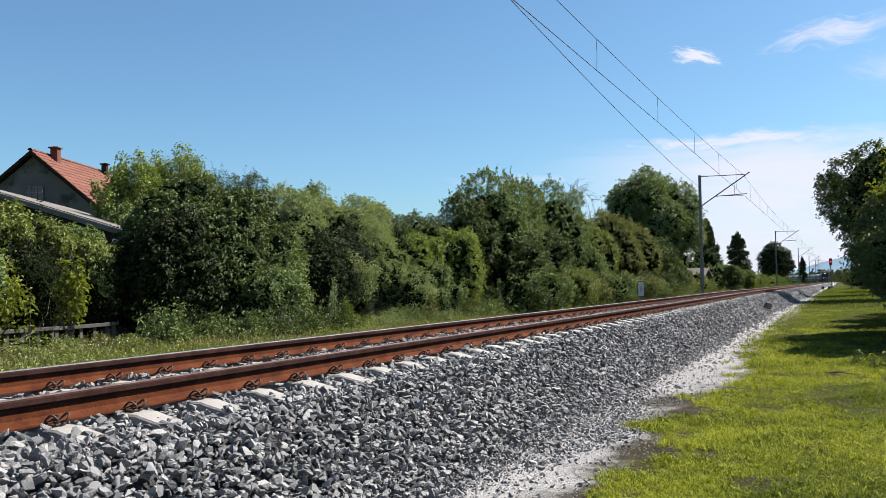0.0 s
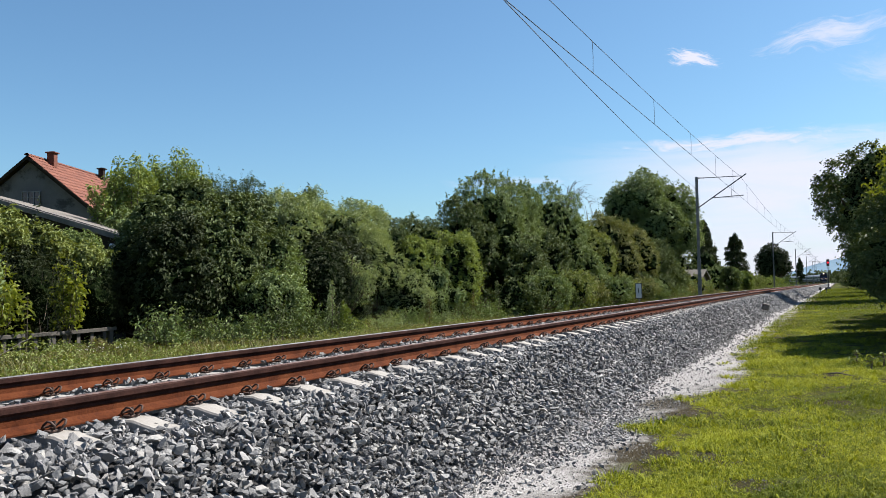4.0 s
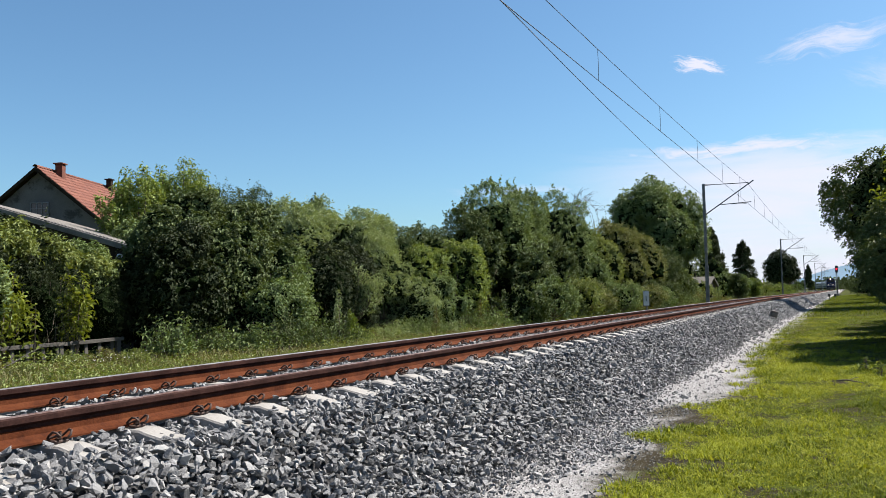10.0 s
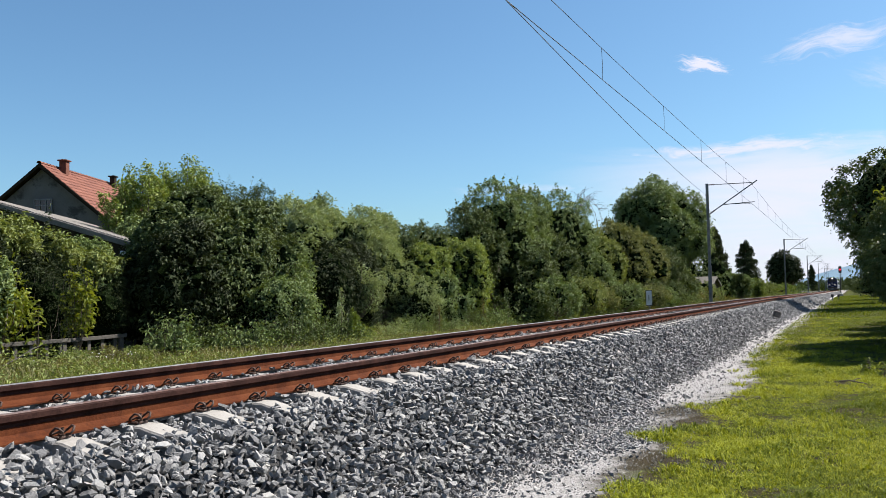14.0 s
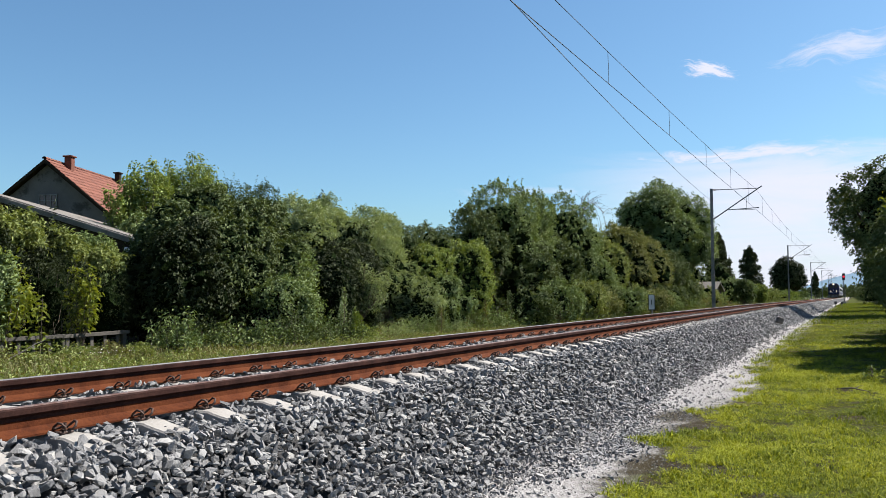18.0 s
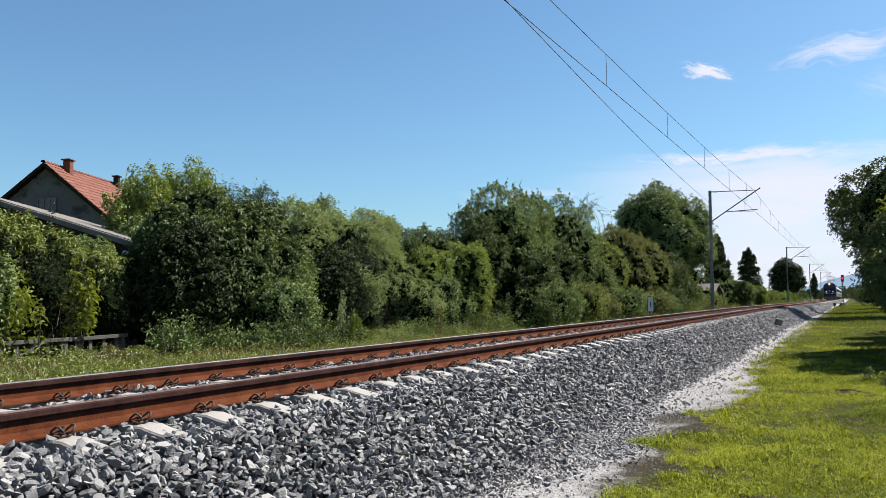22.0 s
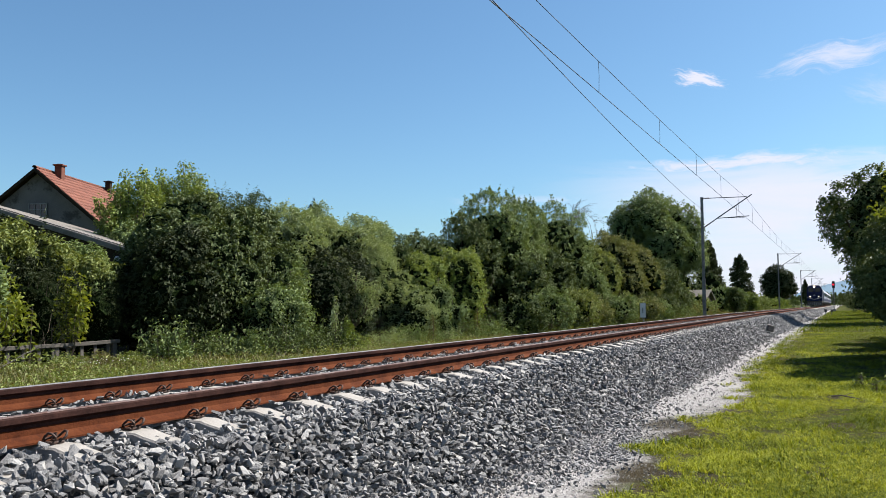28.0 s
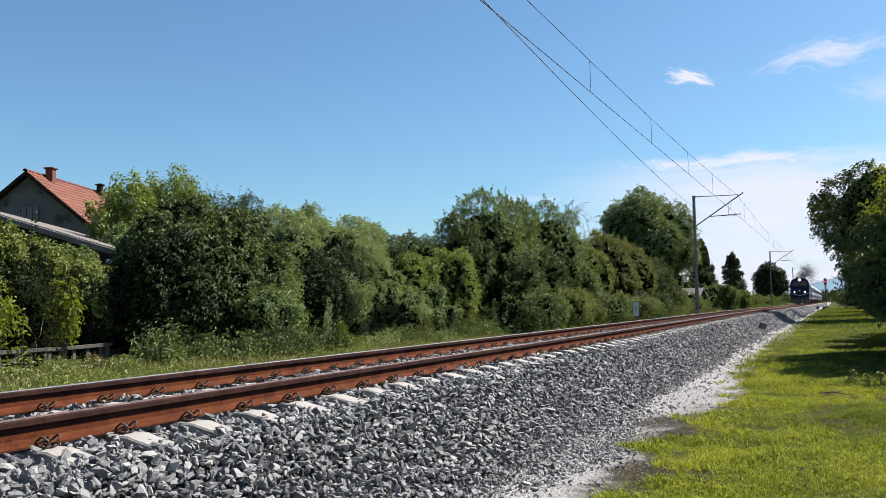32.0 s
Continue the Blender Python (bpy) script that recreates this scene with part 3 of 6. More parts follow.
def hull_templates(count, seed):
    """Angular stones: convex hulls of a few points."""
    r = random.Random(seed)
    out = []
    for _ in range(count):
        bm = bmesh.new()
        long, flat_ = r.uniform(0.45, 0.78), r.uniform(0.3, 0.52)
        for _ in range(11):
            v = Vector((r.gauss(0, 1), r.gauss(0, 1), r.gauss(0, 1)))
            v /= (abs(v.x) ** 2.8 + abs(v.y) ** 2.8 + abs(v.z) ** 2.8) ** (1 / 2.8)
            v *= r.uniform(0.86, 1.0)
            bm.verts.new(Vector((v.x * 0.92, v.y * long, v.z * flat_)))
        res = bmesh.ops.convex_hull(bm, input=bm.verts[:])
        bmesh.ops.delete(bm, geom=[v for v in bm.verts if not v.link_faces], context="VERTS")
        bmesh.ops.triangulate(bm, faces=bm.faces[:])
        bmesh.ops.recalc_face_normals(bm, faces=bm.faces[:])
        bm.verts.index_update()
        out.append((np.array([v.co[:] for v in bm.verts]), np.array([[v.index for v in f.verts] for f in bm.faces])))
        bm.free()
    return out


STONES = hull_templates(18, 3)


def turns(n, r):
    """Turns about the upright, and a tilt that leaves most stones lying on their flat side."""
    half, tilt, way_ = r.uniform(0, math.pi, n), r.normal(size=n) * 0.5, r.uniform(0, 6.28, n)
    a, b = np.cos(tilt), np.sin(tilt)
    q = np.stack([a * np.cos(half), b * np.cos(way_), b * np.sin(way_), a * np.sin(half)], -1)
    q /= np.linalg.norm(q, axis=1)[:, None]
    w, x, y, z = q.T
    return np.stack([1 - 2 * (y * y + z * z), 2 * (x * y - z * w), 2 * (x * z + y * w), 2 * (x * y + z * w), 1 - 2 * (x * x + z * z), 2 * (y * z - x * w),
                     2 * (x * z - y * w), 2 * (y * z + x * w), 1 - 2 * (x * x + y * y)], -1).reshape(n, 3, 3)


def stone_field(name, places, sizes, mat, r):
    """Many stones in one mesh."""
    which = r.integers(0, len(STONES), len(places))
    rot = turns(len(places), r)
    vs, fs, o = [], [], 0
    for k, (v, f) in enumerate(STONES):
        idx = np.nonzero(which == k)[0]
        if not len(idx):
            continue
        w = np.einsum("nij,vj->nvi", rot[idx], v) * sizes[idx][:, None, None] + places[idx][:, None]
        vs.append(w.reshape(-1, 3))
        fs.append((f[None] + (np.arange(len(idx)) * len(v))[:, None, None] + o).reshape(-1, 3))
        o += len(idx) * len(v)
    return mesh_from(name, np.concatenate(vs), np.concatenate(fs), mat)


def scatter(x0, x1, y0, y1, step, r, jitter=0.5):
    nx, ny = max(1, int((x1 - x0) / step)), max(1, int((y1 - y0) / step))
    a, b = np.meshgrid(np.arange(nx), np.arange(ny))
    x = x0 + (a.ravel() + 0.5 + r.uniform(-jitter, jitter, a.size)) * (x1 - x0) / nx
    y = y0 + (b.ravel() + 0.5 + r.uniform(-jitter, jitter, a.size)) * (y1 - y0) / ny
    return x, y


def keep_clear(x, y, s):
    """True where no rail and no bare sleeper top lies."""
    rail = np.abs(np.abs(x) - 0.7535) < 0.078 + 0.3 * s
    k = (y - SLEEPER_0) / 0.6
    off = np.abs(k - np.round(k)) * 0.6
    reach = 1.03 + 0.1 * np.sin(np.round(k) * 2.4) * np.sin(np.round(k) * 5.1 + 1)
    bare = (np.abs(x) < reach) & (off < 0.095 + 0.5 * s)
    clip = (np.abs(np.abs(x) - 0.7535) < 0.18) & (off < 0.12)
    return ~(rail | bare | clip)


SLEEPER_0 = 3.4172


def stone_edge(y):
    """How far from the axis the ballast lies thick on the ground."""
    return np.interp(y, (3.0, 5.6, 6.3, 6.9, 7.4, 7.8, 8.2, 9.0, 10.0, 11.2, 12.3, 16.5, 19.8, 27.0, 50.0), (2.55, 2.55, 2.58, 2.74, 2.84, 2.98, 3.06, 2.98, 2.82, 2.6, 2.44, 2.44, 2.46, 2.4, 2.35))


def bank_stones(zones, r):
    P, S = [], []
    for x0, x1, y0, y1, step, lo, hi, layers in zones:
        for layer in range(layers):
            slope = 1.0 if x1 <= CREST + 0.1 else 1.25
            x, y = scatter(x0, x1, y0, y1, step / slope, r)
            s = r.uniform(lo, hi, x.size) * np.where(r.random(x.size) < 0.12, 1.35, 1.0)
            ok = keep_clear(x, y, s) & (r.random(x.size) < (0.42 if layer else 1.0))
            z = bank_z(x) + grade(y) + np.where(np.abs(x) < 0.7, 0.056, np.where((x < -0.84) & (x > -1.5), 0.08, 0.0)) + np.where((np.abs(x) > 0.7) & (np.abs(x) < 1.2), np.where(np.abs(x) < 0.97, 0.034, -0.008), 0.0) + r.uniform(-0.03, 0.018, x.size) + (layer - 1) * 0.05 * (layers > 1) + 0.018 * lumps(x * 2, y * 2)
            foot = np.where(x > 0, stone_edge(y), 2.1)
            thin = np.clip((np.abs(x) - foot + 0.12 + 0.22 * patchy(x, y, 0.9)) / 0.5, 0, 1) ** 0.55
            ok &= r.random(x.size) > thin * 0.96
            s = s * (1 - 0.4 * np.clip((np.abs(x) - 2.2) / 0.7, 0, 1))
            z = np.where(np.abs(x) > 2.75, np.maximum(ground_z(x, y), bank_z(x) + grade(y) - 0.02) + s * 0.3, z)
            P.append(np.stack([x, y, z], -1)[ok])
            S.append(s[ok])
    return np.concatenate(P), np.concatenate(S)


ZONES = [
    (0.82, 3.3, 1.8, 7.0, 0.055, 0.023, 0.056, 2), (0.82, 3.3, 7.0, 13.0, 0.059, 0.024, 0.056, 2), (0.84, 3.2, 13.0, 26.0, 0.074, 0.027, 0.055, 2),
    (0.84, 3.0, 26.0, 60.0, 0.105, 0.038, 0.068, 1), (0.84, 2.8, 60.0, 130.0, 0.2, 0.07, 0.12, 1),
    (-0.68, 0.68, 2.0, 14.0, 0.06, 0.024, 0.042, 2), (-0.68, 0.68, 14.0, 60.0, 0.1, 0.035, 0.055, 2),
    (-2.6, 3.2, -9.0, 1.8, 0.11, 0.04, 0.065, 1),
    (-2.3, -0.84, 2.0, 14.0, 0.08, 0.03, 0.05, 1), (-2.6, -0.84, 14.0, 60.0, 0.14, 0.04, 0.06, 1),
]
places, sizes = bank_stones(ZONES, rng)
near = np.argsort(np.hypot(places[:, 0] - 3.0, places[:, 1] - 4.0))[:300]
far = np.setdiff1d(np.arange(len(places)), near)
tagged(part("loose_stones", stone_field("loose_stones", places[far], sizes[far], M["stone"], rng), M["stone"], ballast), kind="stuff")
stone_meshes = [mesh_from("stone", v, f, M["stone_piece"]) for v, f in STONES]
for n in near:
    st = part("stone", stone_meshes[int(n) % len(stone_meshes)], None, ballast)
    st.matrix_basis = Matrix.LocRotScale(Vector(places[n]), Euler((rng.normal() * 0.5, rng.normal() * 0.5, rng.uniform(0, 6.28))), Vector([float(sizes[n])] * 3))

# gravel strewn from the foot of the bank over the pale strip
x, y = scatter(2.05, 3.45, -1.0, 24.0, 0.036, rng)
s = rng.uniform(0.007, 0.02, x.size) * (1 + 0.5 * (rng.random(x.size) < 0.12))
ok = rng.random(x.size) < np.clip(0.85 - (x - stone_edge(y)) / 0.28 + 0.45 * patchy(x, y, 0.8), 0.03, 0.85)
tagged(new("gravel", stone_field("gravel", np.stack([x, y, np.maximum(ground_z(x, y), bank_z(x) - 0.03) + s * 0.3], -1)[ok], s[ok], M["gravel"], rng)), "small grey gravel strewn over the grit strip", "gravel", kind="stuff")
# stones trodden into the bare soil
x, y = scatter(3.0, 5.3, 6.4, 11.8, 0.04, rng, 0.9)
s = rng.uniform(0.004, 0.014, x.size)
ok = np.zeros(x.size, bool)
for bx, by, rx, ry in BARE:
    ok |= ((x - bx) / rx) ** 2 + ((y - by) / ry) ** 2 < 1.1 + 0.8 * patchy(x, y, 2.0)
ok &= rng.random(x.size) < np.clip(1.25 - 0.5 * (x - 3.0), 0.2, 0.9)
tagged(new("trodden_stones", stone_field("trodden_stones", np.stack([x, y, ground_z(x, y) + s * 0.2], -1)[ok], s[ok], M["gravel"], rng)), "small stones trodden into the bare soil", "gravel", kind="stuff")
# grit and pebbles on the pale strip
x, y = scatter(2.1, 3.6, 4.0, 15.0, 0.053, rng)
s = rng.uniform(0.004, 0.013, x.size)
ok = (x + 0.25 * patchy(x, y, 0.9) < 3.4)
tagged(new("grit", stone_field("grit", np.stack([x, y, ground_z(x, y) + s * 0.3], -1)[ok], s[ok], M["dust"], rng)), "pale loose grit and pebbles", "grit", kind="stuff")
x, y = scatter(2.4, 3.5, 3.0, 40.0, 0.17, rng, 0.9)
s = rng.uniform(0.008, 0.034, x.size) * np.clip(1.25 - 0.5 * (x - 2.4), 0.6, 1.2)
tagged(new("stray_stones", stone_field("stray_stones", np.stack([x, y, ground_z(x, y) + s * 0.3], -1), s, M["stone"], rng)), "stray ballast stones strewn over the grit", "stones", kind="stuff")

# ---- sleepers and rails ----
def sleeper_mesh():
    """A concrete sleeper: raised seats, waisted middle, sloping ends."""
    half = [(0.0, -0.235), (0.35, -0.235), (0.5, -0.182), (0.98, -0.182), (1.05, -0.2), (1.24, -0.235), (1.3, -0.26)]
    prof = [(-x, z) for x, z in half[::-1]] + half[1:]
    bm = bmesh.new()
    rows = []
    for x, z in prof:
        w = 0.085 if abs(x) < 0.4 else 0.1
        rows.append([bm.verts.new(p) for p in ((x, -0.14, -0.42), (x, -w, z - 0.012), (x, -w + 0.012, z), (x, w - 0.012, z), (x, w, z - 0.012), (x, 0.14, -0.42))])
    for p, q in zip(rows, rows[1:]):
        for j in range(6):
            k = (j + 1) % 6
            bm.faces.new((p[j], q[j], q[k], p[k]))
    bm.faces.new(rows[0])
    bm.faces.new(rows[-1][::-1])
    return bm_mesh("sleeper", bm, M["concrete"])


def clip_mesh():
    """A bent spring clip with two loops that holds the rail's foot."""
    lines = []
    for s in (-1, 1):
        pts = [(0.0, 0.004 * s, 0.02), (-0.02, 0.012 * s, 0.022), (-0.052, 0.03 * s, 0.012), (-0.058, 0.05 * s, 0.01), (-0.03, 0.062 * s, 0.03), (0.015, 0.062 * s, 0.062),
               (0.048, 0.056 * s, 0.058), (0.06, 0.04 * s, 0.03), (0.045, 0.026 * s, 0.006), (0.01, 0.024 * s, 0.004)]
        lines.append(([(px * 0.8, py * 0.92, pz * 0.8) for px, py, pz in pts], 0.008))
    lines.append(([(0.0, 0, 0.0), (0.0, 0, 0.02), (0.0, 0, 0.045)], 0.012))
    return tubes("rail_clip", lines, M["rust_dark"], 5)


sleeper_me, clip_me = sleeper_mesh(), clip_mesh()
plate_me = bm_mesh("guide_plate", box(0.055, 0.1, 0.016, bevel=0.004), M["rust_dark"])


def sleeper():
    ob = tagged(thing("sleeper", (0, SLEEPER_0, 0)), "pale concrete sleeper with rusty rail clips, half sunk in ballast", "railway sleeper", "sleepers under the track")
    part("body", sleeper_me, None, ob)
    for sx in (-0.7535, 0.7535):
        for s in (-1, 1):
            part("clip", clip_me, None, ob, "dark rusty spring clip", pose(sx + s * 0.12, 0, -0.158, 0, 0, 0 if s > 0 else 180))
            part("guide_plate", plate_me, None, ob, "", pose(sx + s * 0.115, 0, -0.17))
    return ob


first = sleeper()
for n in range(-24, 100):
    if n:
        copy_thing(first, pose(0, SLEEPER_0 + 0.6 * n, float(grade(SLEEPER_0 + 0.6 * n)), 0, 0, rng.uniform(-0.3, 0.3)))
vs, fs, o = [], [], 0
base_v = np.array([v.co[:] for v in sleeper_me.vertices])
quads = np.array([p.vertices[:] for p in sleeper_me.polygons if len(p.vertices) == 4])
for n in range(100, 620):
    x0, y0, a = track(SLEEPER_0 + 0.6 * n)
    c, s_ = math.cos(a), math.sin(a)
    vs.append(base_v @ np.array([[c, s_, 0], [-s_, c, 0], [0, 0, 1]]) + (x0, y0, float(grade(y0))))
    fs.append(quads + o)
    o += len(base_v)
tagged(new("distant_sleepers", mesh_from("distant_sleepers", np.concatenate(vs), np.concatenate(fs), M["concrete"])), "pale concrete sleepers far along the track", "railway sleepers", kind="stuff")

RAIL = [(0.075, -0.172), (0.075, -0.161), (0.03, -0.145), (0.011, -0.125), (0.0083, -0.09), (0.012, -0.056)]
# SIDE's lower points darken the upper web in place of the head's shade
SIDE = [(0.0125, -0.082), (0.0145, -0.062), (0.03, -0.05), (0.036, -0.044), (0.0355, -0.014), (0.03, -0.005)]
HEAD = [(0.0302, -0.005), (0.02, -0.001), (0.0, 0.0), (-0.02, -0.001), (-0.0302, -0.005), (-0.028, -0.012), (0.028, -0.012)]
for sx, words in ((0.7535, "rust-brown steel rail with a worn grey top"), (-0.7535, "rust-brown steel rail with a worn top, lighter for its sun glint")):
    ob = tagged(thing("rail"), words, "rail", "rails of the track")
    prof = RAIL + [(-px, pz) for px, pz in RAIL[::-1]]
    part("rail_body", sweep("rail_body", [(sx + px, pz) for px, pz in prof], STOPS, M["rust"]), None, ob, "rusty web and foot")
    side = SIDE + [(-px, pz) for px, pz in SIDE[::-1]]
    part("rail_head", sweep("rail_head", [(sx + px, pz) for px, pz in side], STOPS, M["rail_side"]), None, ob, "dark brown side of the rail head, drawn down the web as its shade")
    part("running_surface", sweep("running_surface", [(sx + px, pz + 0.0012) for px, pz in HEAD], STOPS, M["steel" if sx > 0 else "bright_steel"]), None, ob, "worn grey steel running surface")

# ---- overhead line ----
POLE_X, POLE_1, SPAN = -2.465, 51.85, 65.5
CONTACT, TIP = 5.68, 6.92


def mast():
    ob = tagged(thing("catenary_mast", (POLE_X, POLE_1, 0)), "grey steel mast with a bracket that carries the wires", "catenary mast", "catenary masts beside the track")
    bm = box(0.15, 0.012, 8.9, (0, -0.08, 2.6), bm=None)
    box(0.15, 0.012, 8.9, (0, 0.08, 2.6), bm=bm)
    box(0.012, 0.15, 8.9, (0, 0, 2.6), bm=bm)
    part("post", bm, M["galvanised"], ob)
    for s in (-1, 1):
        part("foot_plate", box(0.19, 0.014, 2.6, (0, s * 0.095, 0.75)), M["galvanised"], ob)
    part("footing", box(0.6, 0.6, 0.5, (0, 0, -0.6), 0.03), M["grey_concrete"], ob, "concrete footing")
    part("top_tie", rod((0.1, 0, 6.98), (2.6, 0, 6.94), 0.024), M["galvanised"], ob)
    part("diagonal_tube", rod((0.1, 0, 5.2), (2.88, 0, 7.06), 0.035), M["galvanised"], ob)
    part("registration_tube", rod((0.9, 0, 5.72), (2.7, 0, 5.78), 0.026), M["galvanised"], ob)
    part("steady_arm", rod((1.5, 0, 5.72), (2.46, 0, CONTACT), 0.014), M["galvanised"], ob)
    part("bracket_hanger", rod((2.0, 0, 6.45), (2.0, 0, 5.76), 0.01), M["galvanised"], ob)
    for a, b in (((0.1, 0, 6.98), (0.45, 0, 6.975)), ((0.1, 0, 5.2), (0.42, 0, 5.41))):
        bm = bmesh.new()
        a, b = Vector(a), Vector(b)
        for k in range(5):
            rod(a.lerp(b, k / 5 + 0.02), a.lerp(b, k / 5 + 0.1), 0.06, 0.04, 8, bm)
        part("insulator", bm, M["insulator"], ob, "ribbed brown insulator")
    return ob


m0 = mast()
for k in (-1, 1, 2, 3, 4):
    copy_thing(m0, pose(POLE_X, POLE_1 + SPAN * k, 0))

line = tagged(thing("overhead_line", (0, 0, 0)), "dark overhead contact wire hung by droppers from a carrier wire", "overhead wire")


def carrier_z(y):
    f = ((y - POLE_1) / SPAN) % 1.0
    return 6.45 + (TIP - 6.45) * (2 * f - 1) ** 2


ys = np.arange(POLE_1 - SPAN, POLE_1 + 4.01 * SPAN, SPAN / 18)
def stag(y):
    return 0.12 * math.cos(math.pi * (y - POLE_1) / SPAN) * 0.5

part("contact_wire", tubes("contact_wire", [([(stag(v), v, CONTACT) for v in ys], 0.009)], M["wire"]), None, line)
part("carrier_wire", tubes("carrier_wire", [([(stag(v), v, carrier_z(v)) for v in ys], 0.008)], M["wire"]), None, line)
for span in range(-1, 4):
    for k in range(9):
        yy = POLE_1 + SPAN * span + 7.2 * k + 3.95
        if yy < POLE_1 + SPAN * (span + 1) - 1:
            part("dropper", tubes("dropper", [([(stag(yy), yy, CONTACT), (stag(yy) + 0.01, yy, (CONTACT + carrier_z(yy)) / 2), (stag(yy), yy, carrier_z(yy))], 0.006)], M["wire"], 4), None, line)
anchor = tagged(thing("anchor_wire"), "slack dark wire fixed to the mast", "wire")
pts = []
for k in range(24):
    v = POLE_1 - k / 23 * 66
    f = POLE_1 - v
    pts.append((POLE_X + 0.0667 * f, v, 6.3 - 0.0395 * f + 0.00049 * f * f))
part("slack_wire", tubes("slack_wire", [(pts, 0.0085)], M["wire"]), None, anchor)
part("anchor_insulator", rod((POLE_X - 0.02, POLE_1 - 0.12, 6.3), (POLE_X + 0.03, POLE_1 - 0.8, 6.28), 0.035), M["insulator"], anchor)

# ---- plants ----
HEDGE = "bushes along the far side of the track"
def leaf_mesh(name, spots, normals, size, mat, r, narrow=0.5):
    """Folded leaves: four corners each, two triangles."""
    n = len(spots)
    t = np.cross(normals, r.normal(size=(n, 3)))
    t /= np.linalg.norm(t, axis=1)[:, None] + 1e-9
    b = np.cross(normals, t)
    ln = (size * r.uniform(0.6, 1.25, n))[:, None]
    w = ln * narrow * r.uniform(0.8, 1.2, n)[:, None] * 0.5
    droop = -0.25 * ln * np.array([[0, 0, 1.0]])
    base = spots - t * ln * 0.5
    tip = spots + t * ln * 0.5 + droop
    lift = normals * ln * 0.12
    v = np.stack([base, spots + b * w + lift, tip, spots - b * w + lift], 1).reshape(-1, 3)
    k = np.arange(n)[:, None] * 4
    f = np.stack([k + [0, 1, 2], k + [0, 2, 3]], 1).reshape(-1, 3)
    return mesh_from(name, v, f, mat)


def blobs_in(centre, half, count, r, low=0.0):
    """Round lumps that fill an uneven envelope."""
    c, h = np.asarray(centre, float), np.asarray(half, float)
    out = [(c, h * 0.64)]
    for _ in range(count):
        d = r.normal(size=3)
        d /= np.linalg.norm(d)
        if d[2] < low:
            d[2] *= 0.5
        rad = r.uniform(0.18, 0.36)
        size = rad * (0.65 * h.mean() + 0.35 * h) * r.uniform(0.9, 1.15, 3)
        out.append((c + d * np.maximum(h - size, 0.2 * h) * r.uniform(0.92, 1.1), size))
    return out


def foliage_points(blobs, n, r, spread, per=14, floor=-1e9):
    """Leafy twigs that grow out of the skin of the lumps: places and normals of their leaves."""
    weight = np.array([b[1][0] * b[1][2] for b in blobs]) ** 0.75
    weight /= weight.sum()
    m = int(n / per * 2.6) + 8
    which = r.choice(len(blobs), m, p=weight)
    C, H = np.array([b[0] for b in blobs]), np.array([b[1] for b in blobs])
    d = r.normal(size=(m, 3))
    d /= np.linalg.norm(d, axis=1)[:, None]
    pos = C[which] + d * H[which] * r.uniform(0.68, 1.08, m)[:, None]
    keep = pos[:, 2] > floor
    for c, h in blobs:
        keep &= (((pos - c) / h) ** 2).sum(1) > 0.6
    want = max(4, n // per)
    pos, d = pos[keep][:want], d[keep][:want]
    k = len(pos)
    out = d + np.array([0, 0, 0.45]) + r.normal(size=(k, 3)) * 0.4
    out /= np.linalg.norm(out, axis=1)[:, None]
    side = np.cross(out, r.normal(size=(k, 3)))
    side /= np.linalg.norm(side, axis=1)[:, None] + 1e-9
    u = np.linspace(0.0, 1.0, per)[None, :, None]
    ln = spread * r.uniform(1.0, 2.4, (k, 1, 1)) * np.where(r.random((k, 1, 1)) < 0.07, 2.0, 1.0)
    alt = np.where(np.arange(per) % 2, 1.0, -1.0)[None, :, None]
    bend = np.array([0, 0, -0.5]) * (u - 0.3) ** 2 * ln
    p = pos[:, None] + out[:, None] * ln * (u - 0.45) + bend + side[:, None] * alt * spread * 0.42 * (1.1 - 0.6 * u) + r.normal(size=(k, per, 3)) * spread * 0.16
    nn = np.array([0, 0, 0.75]) + d[:, None] * 0.6 + side[:, None] * alt * 0.3 + r.normal(size=(k, per, 3)) * 0.33
    p, nn = p.reshape(-1, 3), nn.reshape(-1, 3)
    nn /= np.linalg.norm(nn, axis=1)[:, None]
    ok = p[:, 2] > floor
    return p[ok], nn[ok]


def ico(level):
    bm = bmesh.new()
    bmesh.ops.create_icosphere(bm, subdivisions=level, radius=1.0)
    bm.verts.index_update()
    v = np.array([q.co[:] for q in bm.verts])
    f = np.array([[q.index for q in t.verts] for t in bm.faces])
    bm.free()
    return v, f


ICO = {k: ico(k) for k in (2, 3, 4)}


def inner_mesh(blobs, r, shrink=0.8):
    """One lumpy near-black skin round all the lumps, its colour standing in for deep shade."""
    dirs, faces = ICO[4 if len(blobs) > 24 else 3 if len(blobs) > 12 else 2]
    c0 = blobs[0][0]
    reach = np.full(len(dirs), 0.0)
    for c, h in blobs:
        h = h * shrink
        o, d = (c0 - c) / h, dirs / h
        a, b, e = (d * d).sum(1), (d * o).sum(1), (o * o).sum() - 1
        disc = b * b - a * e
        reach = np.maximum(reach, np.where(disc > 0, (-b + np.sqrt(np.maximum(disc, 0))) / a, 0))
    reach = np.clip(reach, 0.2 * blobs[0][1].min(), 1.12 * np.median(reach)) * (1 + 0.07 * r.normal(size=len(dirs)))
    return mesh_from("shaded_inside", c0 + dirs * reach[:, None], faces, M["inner"])


